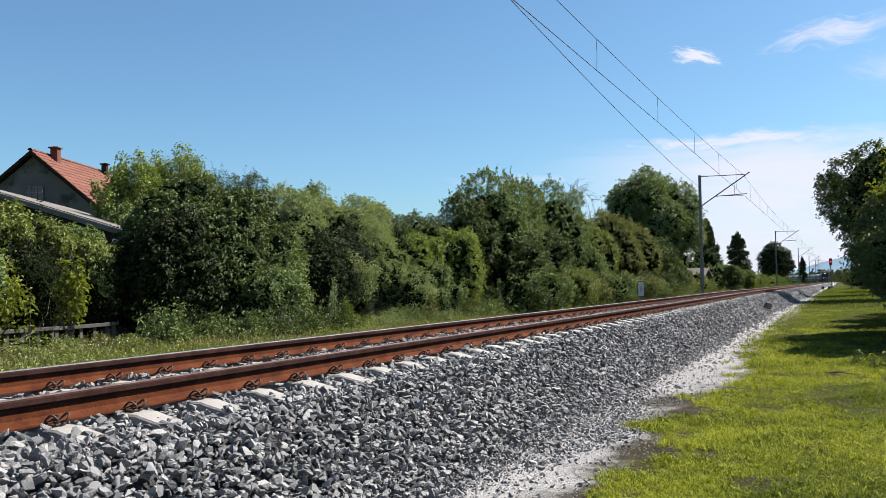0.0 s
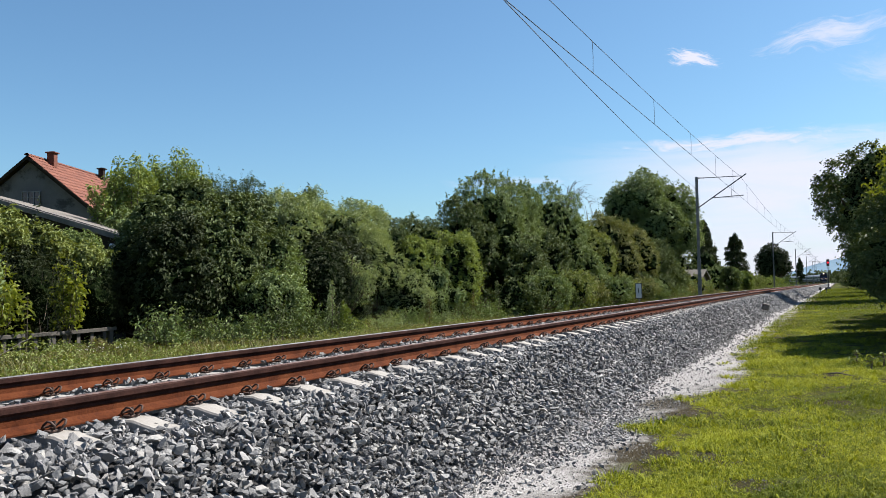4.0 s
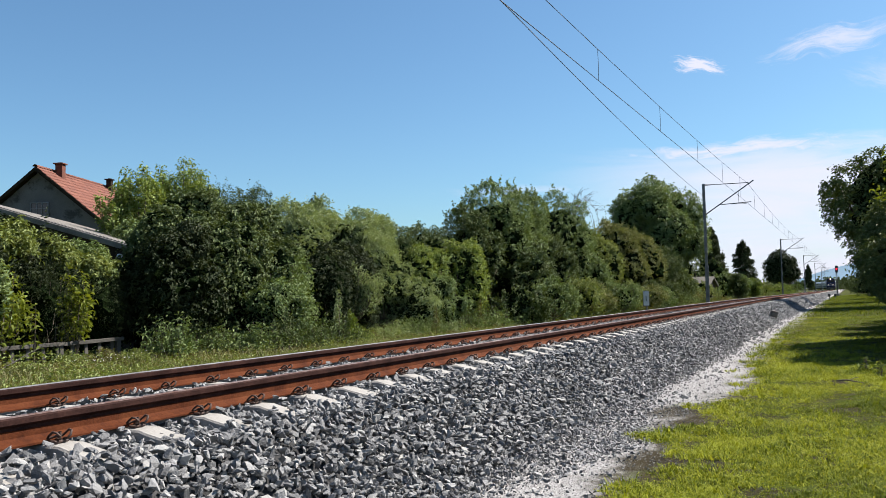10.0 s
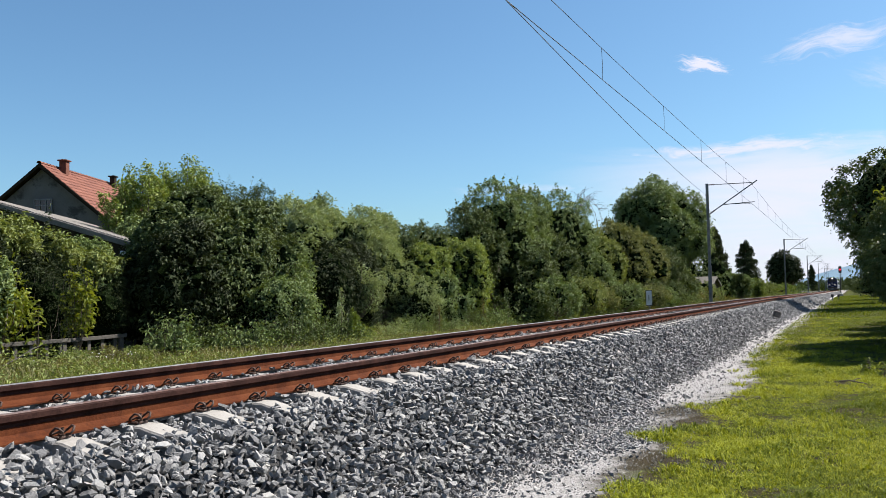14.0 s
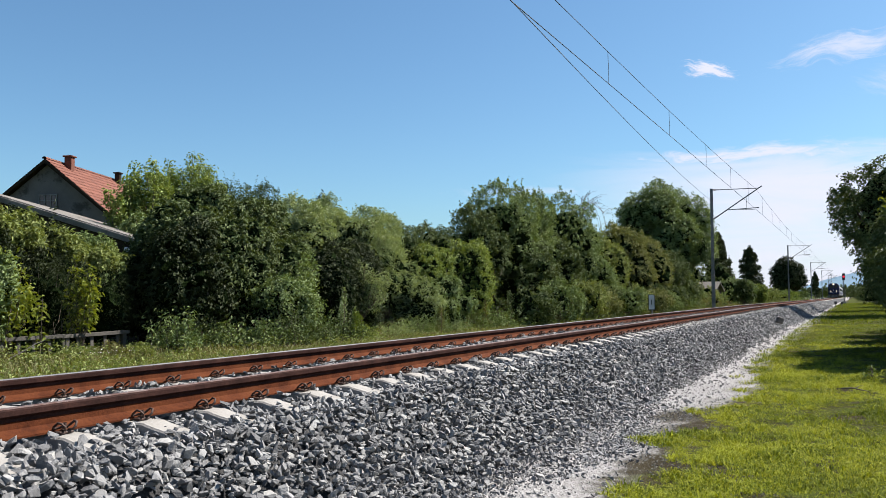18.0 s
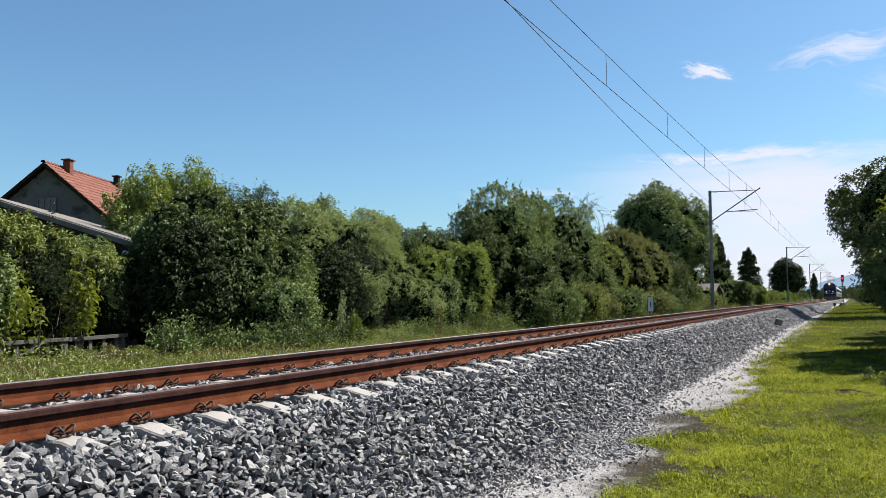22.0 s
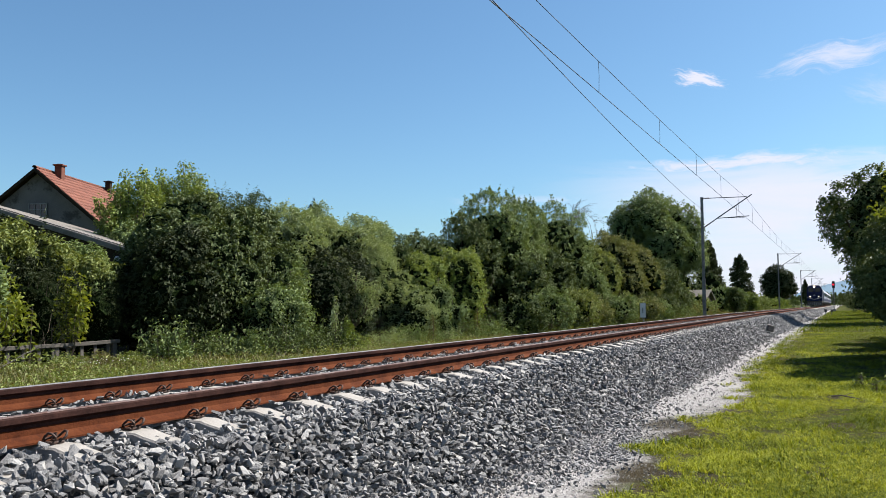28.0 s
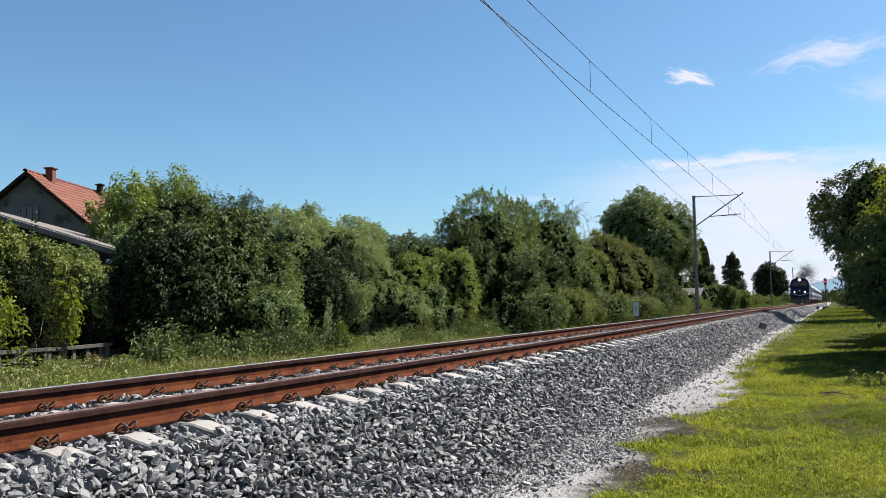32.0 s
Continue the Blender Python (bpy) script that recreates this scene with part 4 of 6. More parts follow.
def limb_lines(base, blobs, r, girth):
    lines = []
    base = np.asarray(base, float)
    for c, h in blobs:
        mid = (base + c) / 2 + r.normal(size=3) * 0.12 * np.linalg.norm(c - base) * np.array([1, 1, 0.3])
        q = np.array([base, base * 0.6 + mid * 0.4, mid, (mid + c) / 2 + r.normal(size=3) * 0.05, c + np.array([0, 0, h[2] * 0.6])])
        lines.append((q, girth * np.array([0.8, 0.6, 0.42, 0.25, 0.08]).reshape(-1)))
    return lines


def plant(name, label, category, at, half, mat, leaves, leaf=0.09, lumps_n=20, stem=0.0, girth=0.08, seed=1, narrow=0.5, spread=0.14, shoots=0, group="", inside=0.72, low=-0.2):
    """A bush or tree. half: the half sizes of its crown; stem: how high the crown begins."""
    r = np.random.default_rng(seed)
    ob = tagged(thing(name, at), label, category, group)
    cz = stem + half[2]
    blobs = blobs_in((0, 0, cz), half, lumps_n, r, low)
    trunk = [((0, 0, -0.1), (0.02, 0.03, stem * 0.5 + 0.2), (0.0, 0.05, stem + half[2] * 0.5), (0, 0, cz + half[2] * 0.3))]
    lines = [(trunk[0], girth * np.array([1.3, 1.0, 0.75, 0.3]))] + limb_lines((0, 0.02, max(0.15, stem * 0.8)), blobs[1:], r, girth * 0.7)
    part("trunk", tubes("trunk", lines, M["bark"], 6), None, ob, "grey-brown trunk and limbs")
    p, nn = foliage_points(blobs, int(leaves * 1.5), r, spread, floor=0.02)
    if stem <= 0 and half[2] > 0.9:
        # leaves thin out low down, baring the near-black skin as shade
        thin = r.random(len(p)) < 0.22 + 0.78 * np.clip(p[:, 2] / (1.3 * half[2]), 0, 1) ** 1.3
        p, nn = p[thin], nn[thin]
    if group == HEDGE:
        # sparser towards the gardens behind the hedge
        thin = (p[:, 0] > -0.25 * half[0]) | (r.random(len(p)) < 0.45)
        p, nn = p[thin], nn[thin]
    if shoots:
        top = np.array([b[0] + np.array([0, 0, 1]) * b[1] for b in blobs])
        sel = top[r.integers(0, len(top), shoots)] + r.normal(size=(shoots, 3)) * np.array([half[0] * 0.07, half[1] * 0.07, 0.06])
        sel[:, 2] -= 0.15
        k = 22
        h = r.uniform(0.15, 0.45, (shoots, 1, 1)) * min(1.5, max(0.8, half[2] / 2.2))
        lean = r.normal(size=(shoots, 1, 3)) * 0.25
        u = np.linspace(0, 1, k)[None, :, None]
        q = sel[:, None] + u * h * (np.array([0, 0, 1.0]) + lean) + r.normal(size=(shoots, k, 3)) * 0.35 * leaf
        q = q.reshape(-1, 3)
        m2 = r.normal(size=q.shape) + np.array([0, 0, 0.5])
        p = np.concatenate([p, q])
        nn = np.concatenate([nn, m2 / np.linalg.norm(m2, axis=1)[:, None]])
    part("crown", leaf_mesh("crown", p, nn, leaf, mat, r, narrow), None, ob, "")
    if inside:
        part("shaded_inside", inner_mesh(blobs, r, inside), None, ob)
    return ob


GL = GROUND_L
bush_words = {"leaf_dark": "dark green", "needle": "very dark green", "leaf_mid": "green", "leaf_light": "light green", "leaf_fresh": "fresh green", "leaf_yellow": "yellow-green", "leaf_willow": "grey-green", "leaf_brown": "brownish green"}


def bush(x, y, top, w, mat, leaves, leaf=0.15, seed=1, shoots=26, lumps_n=20, narrow=0.5, depth=None, words="dense leafy bush growing beside the track"):
    h = (top - GL) / 2 * 1.04
    if y > 30:
        leaves, leaf = leaves * 0.74, leaf * 1.14
    return plant("bush", bush_words[mat] + " " + words, "bush", (x, y, GL), (depth or max(1.2, w * 1.1), w * 1.2, h + 0.06), M[mat], int(leaves * 1.25), leaf * 0.88, int(lumps_n * 1.6) + 4, 0.0, 0.05, seed, narrow, 0.15, shoots, HEDGE, 0.8 if y < 32 else 0.64, low=-1.0)


#     x      y     top   half  leaves
# low hedge before the shed; dark bodies also carry its shade, fresh crowns its sunlit top
bush(-11.5, 10.4, 2.45, 1.2, "needle", 14000, 0.11, 11, 10, narrow=0.4)
bush(-11.6, 12.0, 2.3, 1.0, "needle", 13000, 0.11, 12, 10, narrow=0.4)
bush(-11.6, 13.0, 2.1, 0.85, "needle", 11000, 0.11, 13, 10, narrow=0.4)
for n in range(5):
    yy = 9.9 + 0.95 * n
    plant("bush", "fresh green bush before the shed, its sunlit crown put in as lighter leaves", "bush", (-11.3 - 0.1 * (n % 2), yy, GL), (0.95, 0.85, 0.5), M["leaf_fresh"], 5200, 0.105, 14, 2.25 - 0.035 * n * n, 0.05, 900 + n, 0.4, 0.16, 10, HEDGE, 0.5)
bush(-11.7, 13.9, 2.05, 0.8, "leaf_mid", 10000, 0.11, 14, 10, narrow=0.4)
bush(-11.8, 14.7, 1.65, 0.7, "needle", 8000, 0.09, 44, 6)
bush(-11.0, 13.6, 1.3, 0.75, "needle", 9000, 0.05, 48, 4, narrow=0.3, words="dense fine-leaved shrub before the shed")
bush(-10.9, 12.2, 1.55, 0.6, "needle", 8000, 0.05, 49, 4, narrow=0.3, words="dense fine-leaved shrub before the shed")
bush(-10.6, 10.3, 1.6, 0.7, "leaf_mid", 6000, 0.13, 50, 12, narrow=0.4, words="bush with hanging sunlit leaves before the shed")
# the broad dark bush
bush(-10.6, 17.0, 3.3, 1.75, "leaf_dark", 46000, 0.125, 16, 14, 34, depth=1.9, words="broad dense bush growing beside the track")
bush(-10.0, 18.5, 3.1, 1.15, "leaf_dark", 24000, 0.125, 45, 12, 24, words="broad dense bush growing beside the track")
# very dark leaves at this end carry the broad bush's shaded side
bush(-9.9, 15.5, 2.6, 1.05, "needle", 15000, 0.12, 15, 8, 26)
bush(-8.6, 17.5, 1.05, 0.8, "leaf_mid", 9000, 0.1, 17, 6)
# willows, and two near-black bushes that stand in for the shaded hollow between them
bush(-10.7, 21.5, 3.5, 1.2, "leaf_willow", 22000, 0.12, 18, 60, 30, narrow=0.26)
bush(-11.0, 22.9, 3.75, 1.1, "leaf_willow", 16000, 0.12, 57, 60, 26, narrow=0.26)
bush(-10.3, 23.9, 3.75, 1.25, "leaf_willow", 24000, 0.12, 19, 60, 30, narrow=0.26)
bush(-10.0, 25.2, 3.5, 0.95, "leaf_willow", 16000, 0.12, 20, 24, narrow=0.26)
bush(-9.2, 24.4, 2.7, 0.8, "leaf_willow", 14000, 0.1, 21, 20, 24, narrow=0.28)
bush(-9.5, 21.2, 2.1, 0.95, "needle", 13000, 0.1, 47, 6, 26)
bush(-9.4, 22.5, 2.1, 0.85, "needle", 12000, 0.1, 51, 6, 26)
bush(-8.4, 24.9, 1.1, 0.7, "leaf_willow", 6000, 0.09, 52, 6, narrow=0.3)
# lower hedge in the gap
bush(-10.6, 28.2, 3.2, 1.3, "leaf_dark", 15000, 0.12, 22, 16, 24)
bush(-10.5, 30.4, 3.35, 1.4, "leaf_dark", 15000, 0.12, 53, 16, 24)
bush(-9.3, 27.7, 2.35, 1.1, "leaf_light", 13000, 0.12, 24, 10, 24)
bush(-8.8, 29.8, 2.7, 1.05, "leaf_light", 12000, 0.12, 25, 10, 24)
bush(-8.1, 26.4, 1.1, 0.9, "leaf_mid", 8000, 0.1, 54, 8)
# the tall clump
bush(-10.0, 33.4, 4.6, 1.4, "leaf_dark", 15000, 0.12, 26, 30, 24)
bush(-10.0, 36.2, 5.9, 1.9, "leaf_mid", 30000, 0.115, 27, 90, 30)
bush(-9.8, 39.6, 5.6, 1.6, "leaf_mid", 24000, 0.115, 28, 70, 30)
bush(-9.6, 44.2, 6.0, 2.2, "leaf_mid", 32000, 0.115, 29, 80, 34)
bush(-8.6, 40.5, 3.4, 1.4, "leaf_dark", 14000, 0.12, 55, 8, 24)
bush(-8.6, 36.4, 3.0, 1.5, "leaf_dark", 14000, 0.12, 30, 8, 24)
bush(-8.5, 48.4, 3.9, 1.6, "leaf_fresh", 18000, 0.13, 31, 12, 30)
bush(-8.1, 44.6, 2.6, 1.5, "leaf_mid", 13000, 0.12, 56, 8, 24)
bush(-9.2, 55.5, 5.0, 2.2, "leaf_brown", 28000, 0.135, 32, 24, 30)
bush(-8.8, 60.0, 4.9, 2.2, "leaf_brown", 27000, 0.135, 33, 24, 30)
bush(-8.4, 65.6, 3.9, 2.1, "leaf_dark", 15000, 0.14, 34, 14, 30)
bush(-8.0, 70.0, 2.4, 1.9, "leaf_dark", 10000, 0.14, 35, 8, 24)
for n in range(14):
    bush(-6.6 + 0.45 * math.sin(n * 2.3), 31.5 + 2.35 * n, 0.75 + 0.5 * math.sin(n * 1.7) ** 2, 0.95, ("leaf_dark", "leaf_mid", "leaf_dark", "leaf_fresh", "leaf_brown")[n % 5], 3600, 0.11, 540 + n, 8, 14, words="low bush at the front of the hedge")
bush(-9.4, 78.0, 1.2, 3.0, "leaf_mid", 6000, seed=36, leaf=0.16, shoots=4)
bush(-6.1, 100.0, 2.3, 0.95, "leaf_dark", 6000, seed=37, leaf=0.2, shoots=4)
bush(-9.4, 112.0, 2.7, 3.4, "leaf_mid", 7000, seed=38, leaf=0.24, shoots=4)
bush(-6.0, 116.0, 2.0, 1.0, "leaf_light", 7000, seed=39, leaf=0.2, shoots=4)
bush(-8.5, 140.0, 1.7, 4.4, "leaf_fresh", 6000, seed=40, leaf=0.28, shoots=4)
bush(-8.0, 165.0, 1.3, 5.0, "leaf_light", 5000, seed=41, leaf=0.32, shoots=4)
bush(-9.0, 195.0, 1.5, 6.0, "leaf_mid", 5000, seed=42, leaf=0.36, shoots=4)
plant("bush", "green bush against the shed", "bush", (-15.2, 18.5, GL), (1.1, 1.0, 2.05), M["leaf_mid"], 9000, 0.11, 14, 0.0, 0.06, 483, 0.5, 0.15, 10, HEDGE)
bush(-9.6, 75.0, 2.9, 2.2, "leaf_mid", 4500, 0.15, 484, 6)
bush(-10.6, 84.0, 3.0, 2.0, "leaf_yellow", 4000, 0.15, 485, 6)
bush(-9.4, 79.5, 2.2, 1.8, "leaf_fresh", 4000, 0.13, 486, 6)
bush(-7.4, 82.0, 1.2, 1.6, "leaf_fresh", 3500, 0.13, 487, 6)
bush(-12.4, 86.5, 4.2, 3.2, "leaf_dark", 5000, 0.2, 488, 6)
bush(-11.8, 112.0, 4.6, 3.6, "leaf_dark", 4500, 0.2, 480, 6, 20)
bush(-8.6, 84.0, 1.0, 2.6, "leaf_mid", 4500, 0.14, 481, 6, 20)
bush(-16.5, 97.0, 4.8, 3.6, "leaf_dark", 4000, 0.2, 482, 6, 20)
bush(-12.6, 99.0, 5.4, 3.4, "leaf_dark", 5000, 0.2, 489, 6, 20)
for n in range(20):
    bush(-11.6 + 0.5 * math.sin(n * 1.9), 16.0 + n * 2.7, 1.7 + 0.4 * math.sin(n * 2.3), 1.7, "leaf_dark", 1600, 0.14, 500 + n, 4, 10, words="bush at the back of the hedge")


def clump(x, y, w, h, mat, stems, leaf, seed, narrow=0.4, words="tangled leafy undergrowth at the foot of the hedge"):
    """Many thin leafy stems that rise from one patch of ground to uneven heights."""
    r = np.random.default_rng(seed)
    z0 = float(ground_z(x, y))
    ob = tagged(thing("undergrowth", (x, y, z0 - float(grade(y)))), bush_words.get(mat, "pale green") + " " + words, "undergrowth", "undergrowth at the foot of the hedge")
    per = 16
    foot = r.normal(size=(stems, 3)) * np.array([0.55 * w, 0.6 * w, 0.0])
    tall = h * r.uniform(0.35, 1.05, (stems, 1)) * np.exp(-0.35 * ((foot[:, :2] / w) ** 2).sum(1))[:, None]
    lean = r.normal(size=(stems, 3)) * np.array([0.22, 0.22, 0.0]) + foot * 0.25 + np.array([0, 0, 1.0])
    tip = foot + lean * tall
    lines = [([f, (f + q) / 2 + (0, 0, 0.03), q], np.array([0.006, 0.004, 0.002])) for f, q in zip(foot[::2], tip[::2])]
    u = r.uniform(0.2, 1.02, (stems, per, 1))
    th = r.uniform(0, 6.28, (stems, per))
    ring = np.stack([np.cos(th), np.sin(th), 0 * th + 0.1], -1)
    p = foot[:, None] + (tip - foot)[:, None] * u + ring * leaf * r.uniform(0.4, 1.3, (stems, per, 1))
    nn = ring * 0.5 + np.array([0, 0, 0.8]) + r.normal(size=p.shape) * 0.35
    nn /= np.linalg.norm(nn, axis=2)[:, :, None]
    part("stems", tubes("stems", lines, M["bark"], 4), None, ob)
    part("foliage", leaf_mesh("foliage", p.reshape(-1, 3), nn.reshape(-1, 3), leaf, M[mat], r, narrow), None, ob)


# undergrowth at the foot of the hedge
clump(-9.1, 14.4, 0.45, 1.05, "leaf_mid", 100, 0.1, 60)
clump(-9.3, 15.4, 0.45, 1.1, "leaf_dark", 90, 0.1, 61)
clump(-8.7, 15.9, 0.45, 0.8, "leaf_mid", 90, 0.09, 62)
for n in range(7):
    clump(-8.0 + 0.35 * math.sin(n * 2.7), 16.3 + 0.66 * n, 0.42, 0.85 + 0.35 * math.sin(n * 1.9), ("leaf_mid", "leaf_dark", "leaf_mid", "leaf_dark")[n % 4], 85, 0.095, 63 + n)
for n in range(8):
    clump(-9.3 + 0.3 * math.sin(n * 2.1), 9.0 + 0.62 * n, 0.35, 0.24 + 0.1 * math.sin(n * 1.3), ("weed", "leaf_fresh")[n % 2], 60, 0.07, 120 + n, 0.3, "weeds before the low fence")
clump(-7.8, 20.6, 0.4, 0.45, "leaf_light", 70, 0.08, 70)
for n in range(8):
    clump(-7.7 + 0.3 * math.sin(n * 2.2), 22.6 + 0.85 * n, 0.5, 0.6 + 0.2 * math.sin(n * 2.4), ("leaf_willow", "leaf_mid", "leaf_dark", "leaf_mid")[n % 4], 70, 0.085, 71 + n, 0.3)
for n in range(16):
    clump(-7.2 + 0.5 * math.sin(n * 1.7), 29.6 + 1.75 * n, 0.85, 0.85 + 0.35 * math.sin(n * 2.9), ("leaf_mid", "leaf_dark", "weed", "leaf_dark", "leaf_fresh")[n % 5], 80, 0.11, 80 + n, 0.35)
for n in range(9):
    clump(-7.0 + 0.4 * math.sin(n * 1.7), 58.0 + 3.6 * n, 1.3, 1.1 + 0.4 * math.sin(n * 2.9), ("leaf_mid", "leaf_dark", "weed")[n % 3], 90, 0.14, 100 + n, 0.35)


def sapling(x, y, z, h, mat, leaf, n, seed, words, wide=0.28, narrow=0.4):
    """A slim upright shoot with leaves in tiers."""
    r = np.random.default_rng(seed)
    ob = tagged(thing("sapling", (x, y, z)), words, "sapling", "saplings and tall weeds before the hedge")
    lines = [([(0, 0, -0.05), (0.02, 0.01, h * 0.5), (0.0, 0.04, h)], np.array([0.014, 0.01, 0.003]))]
    u = r.uniform(0.12, 1.0, n)
    th = r.uniform(0, 6.28, n)
    rad = wide * (1.1 - u) ** 0.7 * r.uniform(0.3, 1.0, n)
    p = np.stack([rad * np.cos(th), rad * np.sin(th), u * h + rad * 0.3], -1)
    for q in p[:: max(1, n // 24)]:
        lines.append(([(0, 0.02, q[2] - 0.3 * rad.mean()), q * (0.5, 0.5, 1), q], np.array([0.005, 0.004, 0.002])))
    nn = np.stack([np.cos(th) * 0.6, np.sin(th) * 0.6, np.ones(n)], -1) + r.normal(size=(n, 3)) * 0.4
    nn /= np.linalg.norm(nn, axis=1)[:, None]
    part("stem", tubes("stem", lines, M["bark"], 5), None, ob)
    part("foliage", leaf_mesh("foliage", p, nn, leaf, mat, r, narrow), None, ob)


sapling(-10.0, 11.55, GL, 1.3, M["leaf_yellow"], 0.14, 80, 402, "slim sapling with yellow-green leaves", 0.3)
for k in range(3):
    sapling(-7.6 - 0.12 * k, 19.25 + 0.13 * k, GL, 1.5 - 0.25 * k, M["leaf_willow"], 0.11, 170, 410 + k, "tall feathery pale grey-green weed", 0.2, 0.14)
for k in range(3):
    sapling(-7.4, 19.5 + 0.16 * k, GL, 0.95 - 0.12 * k, M["leaf_light"], 0.12, 190, 415 + k, "tall feathery fresh green weed", 0.13, 0.18)
for k in range(9):
    sapling(-7.2 - 0.2 * (k % 3), 24.5 + 2.3 * k, GL, 0.9 + 0.1 * (k % 4), M["weed"], 0.11, 110, 430 + k, "tall feathery pale green weed", 0.2, 0.2)

TREES = "trees behind the hedge"


def open_tree(x, y, foot, low, top, w, mat, limbs, leaves, leaf, seed, words, group, wide=0.2, narrow=0.5, rise=1.0):
    """A loose crown of ascending leafy limbs with sky between them. low, top: heights of the crown above the foot."""
    r = np.random.default_rng(seed)
    ob = tagged(thing("tree", (x, y, foot)), words, "tree", group)
    thick = min(1.0, (w / 1.1) ** 1.5)
    lines = [([(0, 0, -0.1), (0.03, 0.0, low * 0.6), (0.0, 0.04, low)], np.array([0.09, 0.07, 0.055]) * thick)]
    P, N = [], []
    per = leaves // limbs
    for k in range(limbs):
        th = k * 2.4 + r.uniform(-0.4, 0.4)
        out = np.array([math.cos(th), math.sin(th), 0.0]) * w * r.uniform(0.3, 1.0)
        a = np.array([0, 0, low * r.uniform(0.75, 1.05)])
        reach = 1.0 - 0.4 * (np.linalg.norm(out) / w) ** 2
        b = out + np.array([0, 0, low + (top - low) * reach * r.uniform(0.75, 1.05)])
        mid = a * 0.45 + b * 0.55 + out * 0.25 * rise
        lines.append(([a, mid, b], np.array([0.035, 0.022, 0.006]) * thick))
        u = r.uniform(0.25, 1.0, (per, 1)) ** 0.8
        q = (1 - u) ** 2 * a + 2 * u * (1 - u) * mid + u * u * b
        off = r.normal(size=(per, 3))
        off *= wide * (1.25 - 0.75 * u) * r.uniform(0.5, 2.0, (per, 1)) / np.linalg.norm(off, axis=1)[:, None]
        # leaves sit in tufts along the limb
        tuft = np.round(u * 7) / 7
        q = q + (tuft - u) * 0.5 * (b - a)
        P.append(q + off)
        N.append(off / wide * 0.5 + np.array([0, 0, 0.7]) + r.normal(size=(per, 3)) * 0.4)
    p, nn = np.concatenate(P), np.concatenate(N)
    nn /= np.linalg.norm(nn, axis=1)[:, None]
    part("trunk", tubes("trunk", lines, M["bark"], 6), None, ob, "grey-brown trunk and limbs")
    part("crown", leaf_mesh("crown", p, nn, leaf, M[mat], r, narrow), None, ob)
    return ob


open_tree(-9.0, 22.0, GL, 0.3, 3.0, 1.1, "leaf_willow", 22, 5200, 0.1, 58, "loose grey-green shrub before the dark hollow", HEDGE, 0.2, 0.3)
open_tree(-10.1, 12.65, GL, 0.12, 2.2, 0.4, "leaf_yellow", 22, 760, 0.13, 401, "slim young tree with layers of yellow-green leaves", HEDGE, 0.14, 0.42)
open_tree(-10.2, 10.8, GL, 0.12, 2.3, 0.6, "leaf_yellow", 26, 1900, 0.12, 403, "young tree with hanging yellow-green leaves", HEDGE, 0.18, 0.42)
open_tree(-9.1, 18.9, GL, 0.3, 2.7, 1.0, "leaf_mid", 26, 9000, 0.1, 46, "loose green shrub at the end of the broad bush", HEDGE, 0.22, 0.45)
open_tree(-16.0, 19.9, GL, 2.0, 5.9, 1.25, "leaf_light", 26, 12500, 0.125, 101, "light green leafy tree rising above the hedge", TREES, 0.26)
open_tree(-16.0, 21.9, GL, 2.6, 6.4, 1.45, "leaf_light", 30, 15000, 0.125, 102, "light green leafy tree rising above the hedge", TREES, 0.28)
for fx, fy, fw, fh, fs in ((-15.3, 23.5, 1.9, 2.62, 103), (-15.2, 24.9, 2.0, 2.55, 110), (-15.1, 26.2, 2.0, 2.42, 104), (-14.6, 27.6, 1.8, 2.2, 109)):
    plant("tree", "dark green feathery tree behind the hedge", "tree", (fx, fy, GL), (1.5, fw, fh), M["leaf_dark"], 20000, 0.09, 36, 0.4, 0.1, fs, 0.22, 0.16, 60, TREES)
plant("tree", "dark conifer top above the hedge", "conifer", (-17.0, 31.5, GL), (0.7, 0.7, 2.9), M["needle"], 3500, 0.16, 10, 0.2, 0.1, 105, 0.2, 0.2, 14, TREES)
plant("walnut_tree", "broad dark green walnut tree behind the mast", "tree", (-13.5, 90.5, GL), (5.5, 5.7, 6.45), M["leaf_mid"], 46000, 0.27, 50, 0.7, 0.35, 106, 0.5, 0.42, 20, TREES)
plant("tree", "dark green round-topped tree far along the track", "tree", (-13.9, 296.0, GL), (5.7, 5.8, 7.1), M["needle"], 13000, 0.5, 44, 0.3, 0.35, 107, 0.5, 0.6, 10, TREES, 0.8)


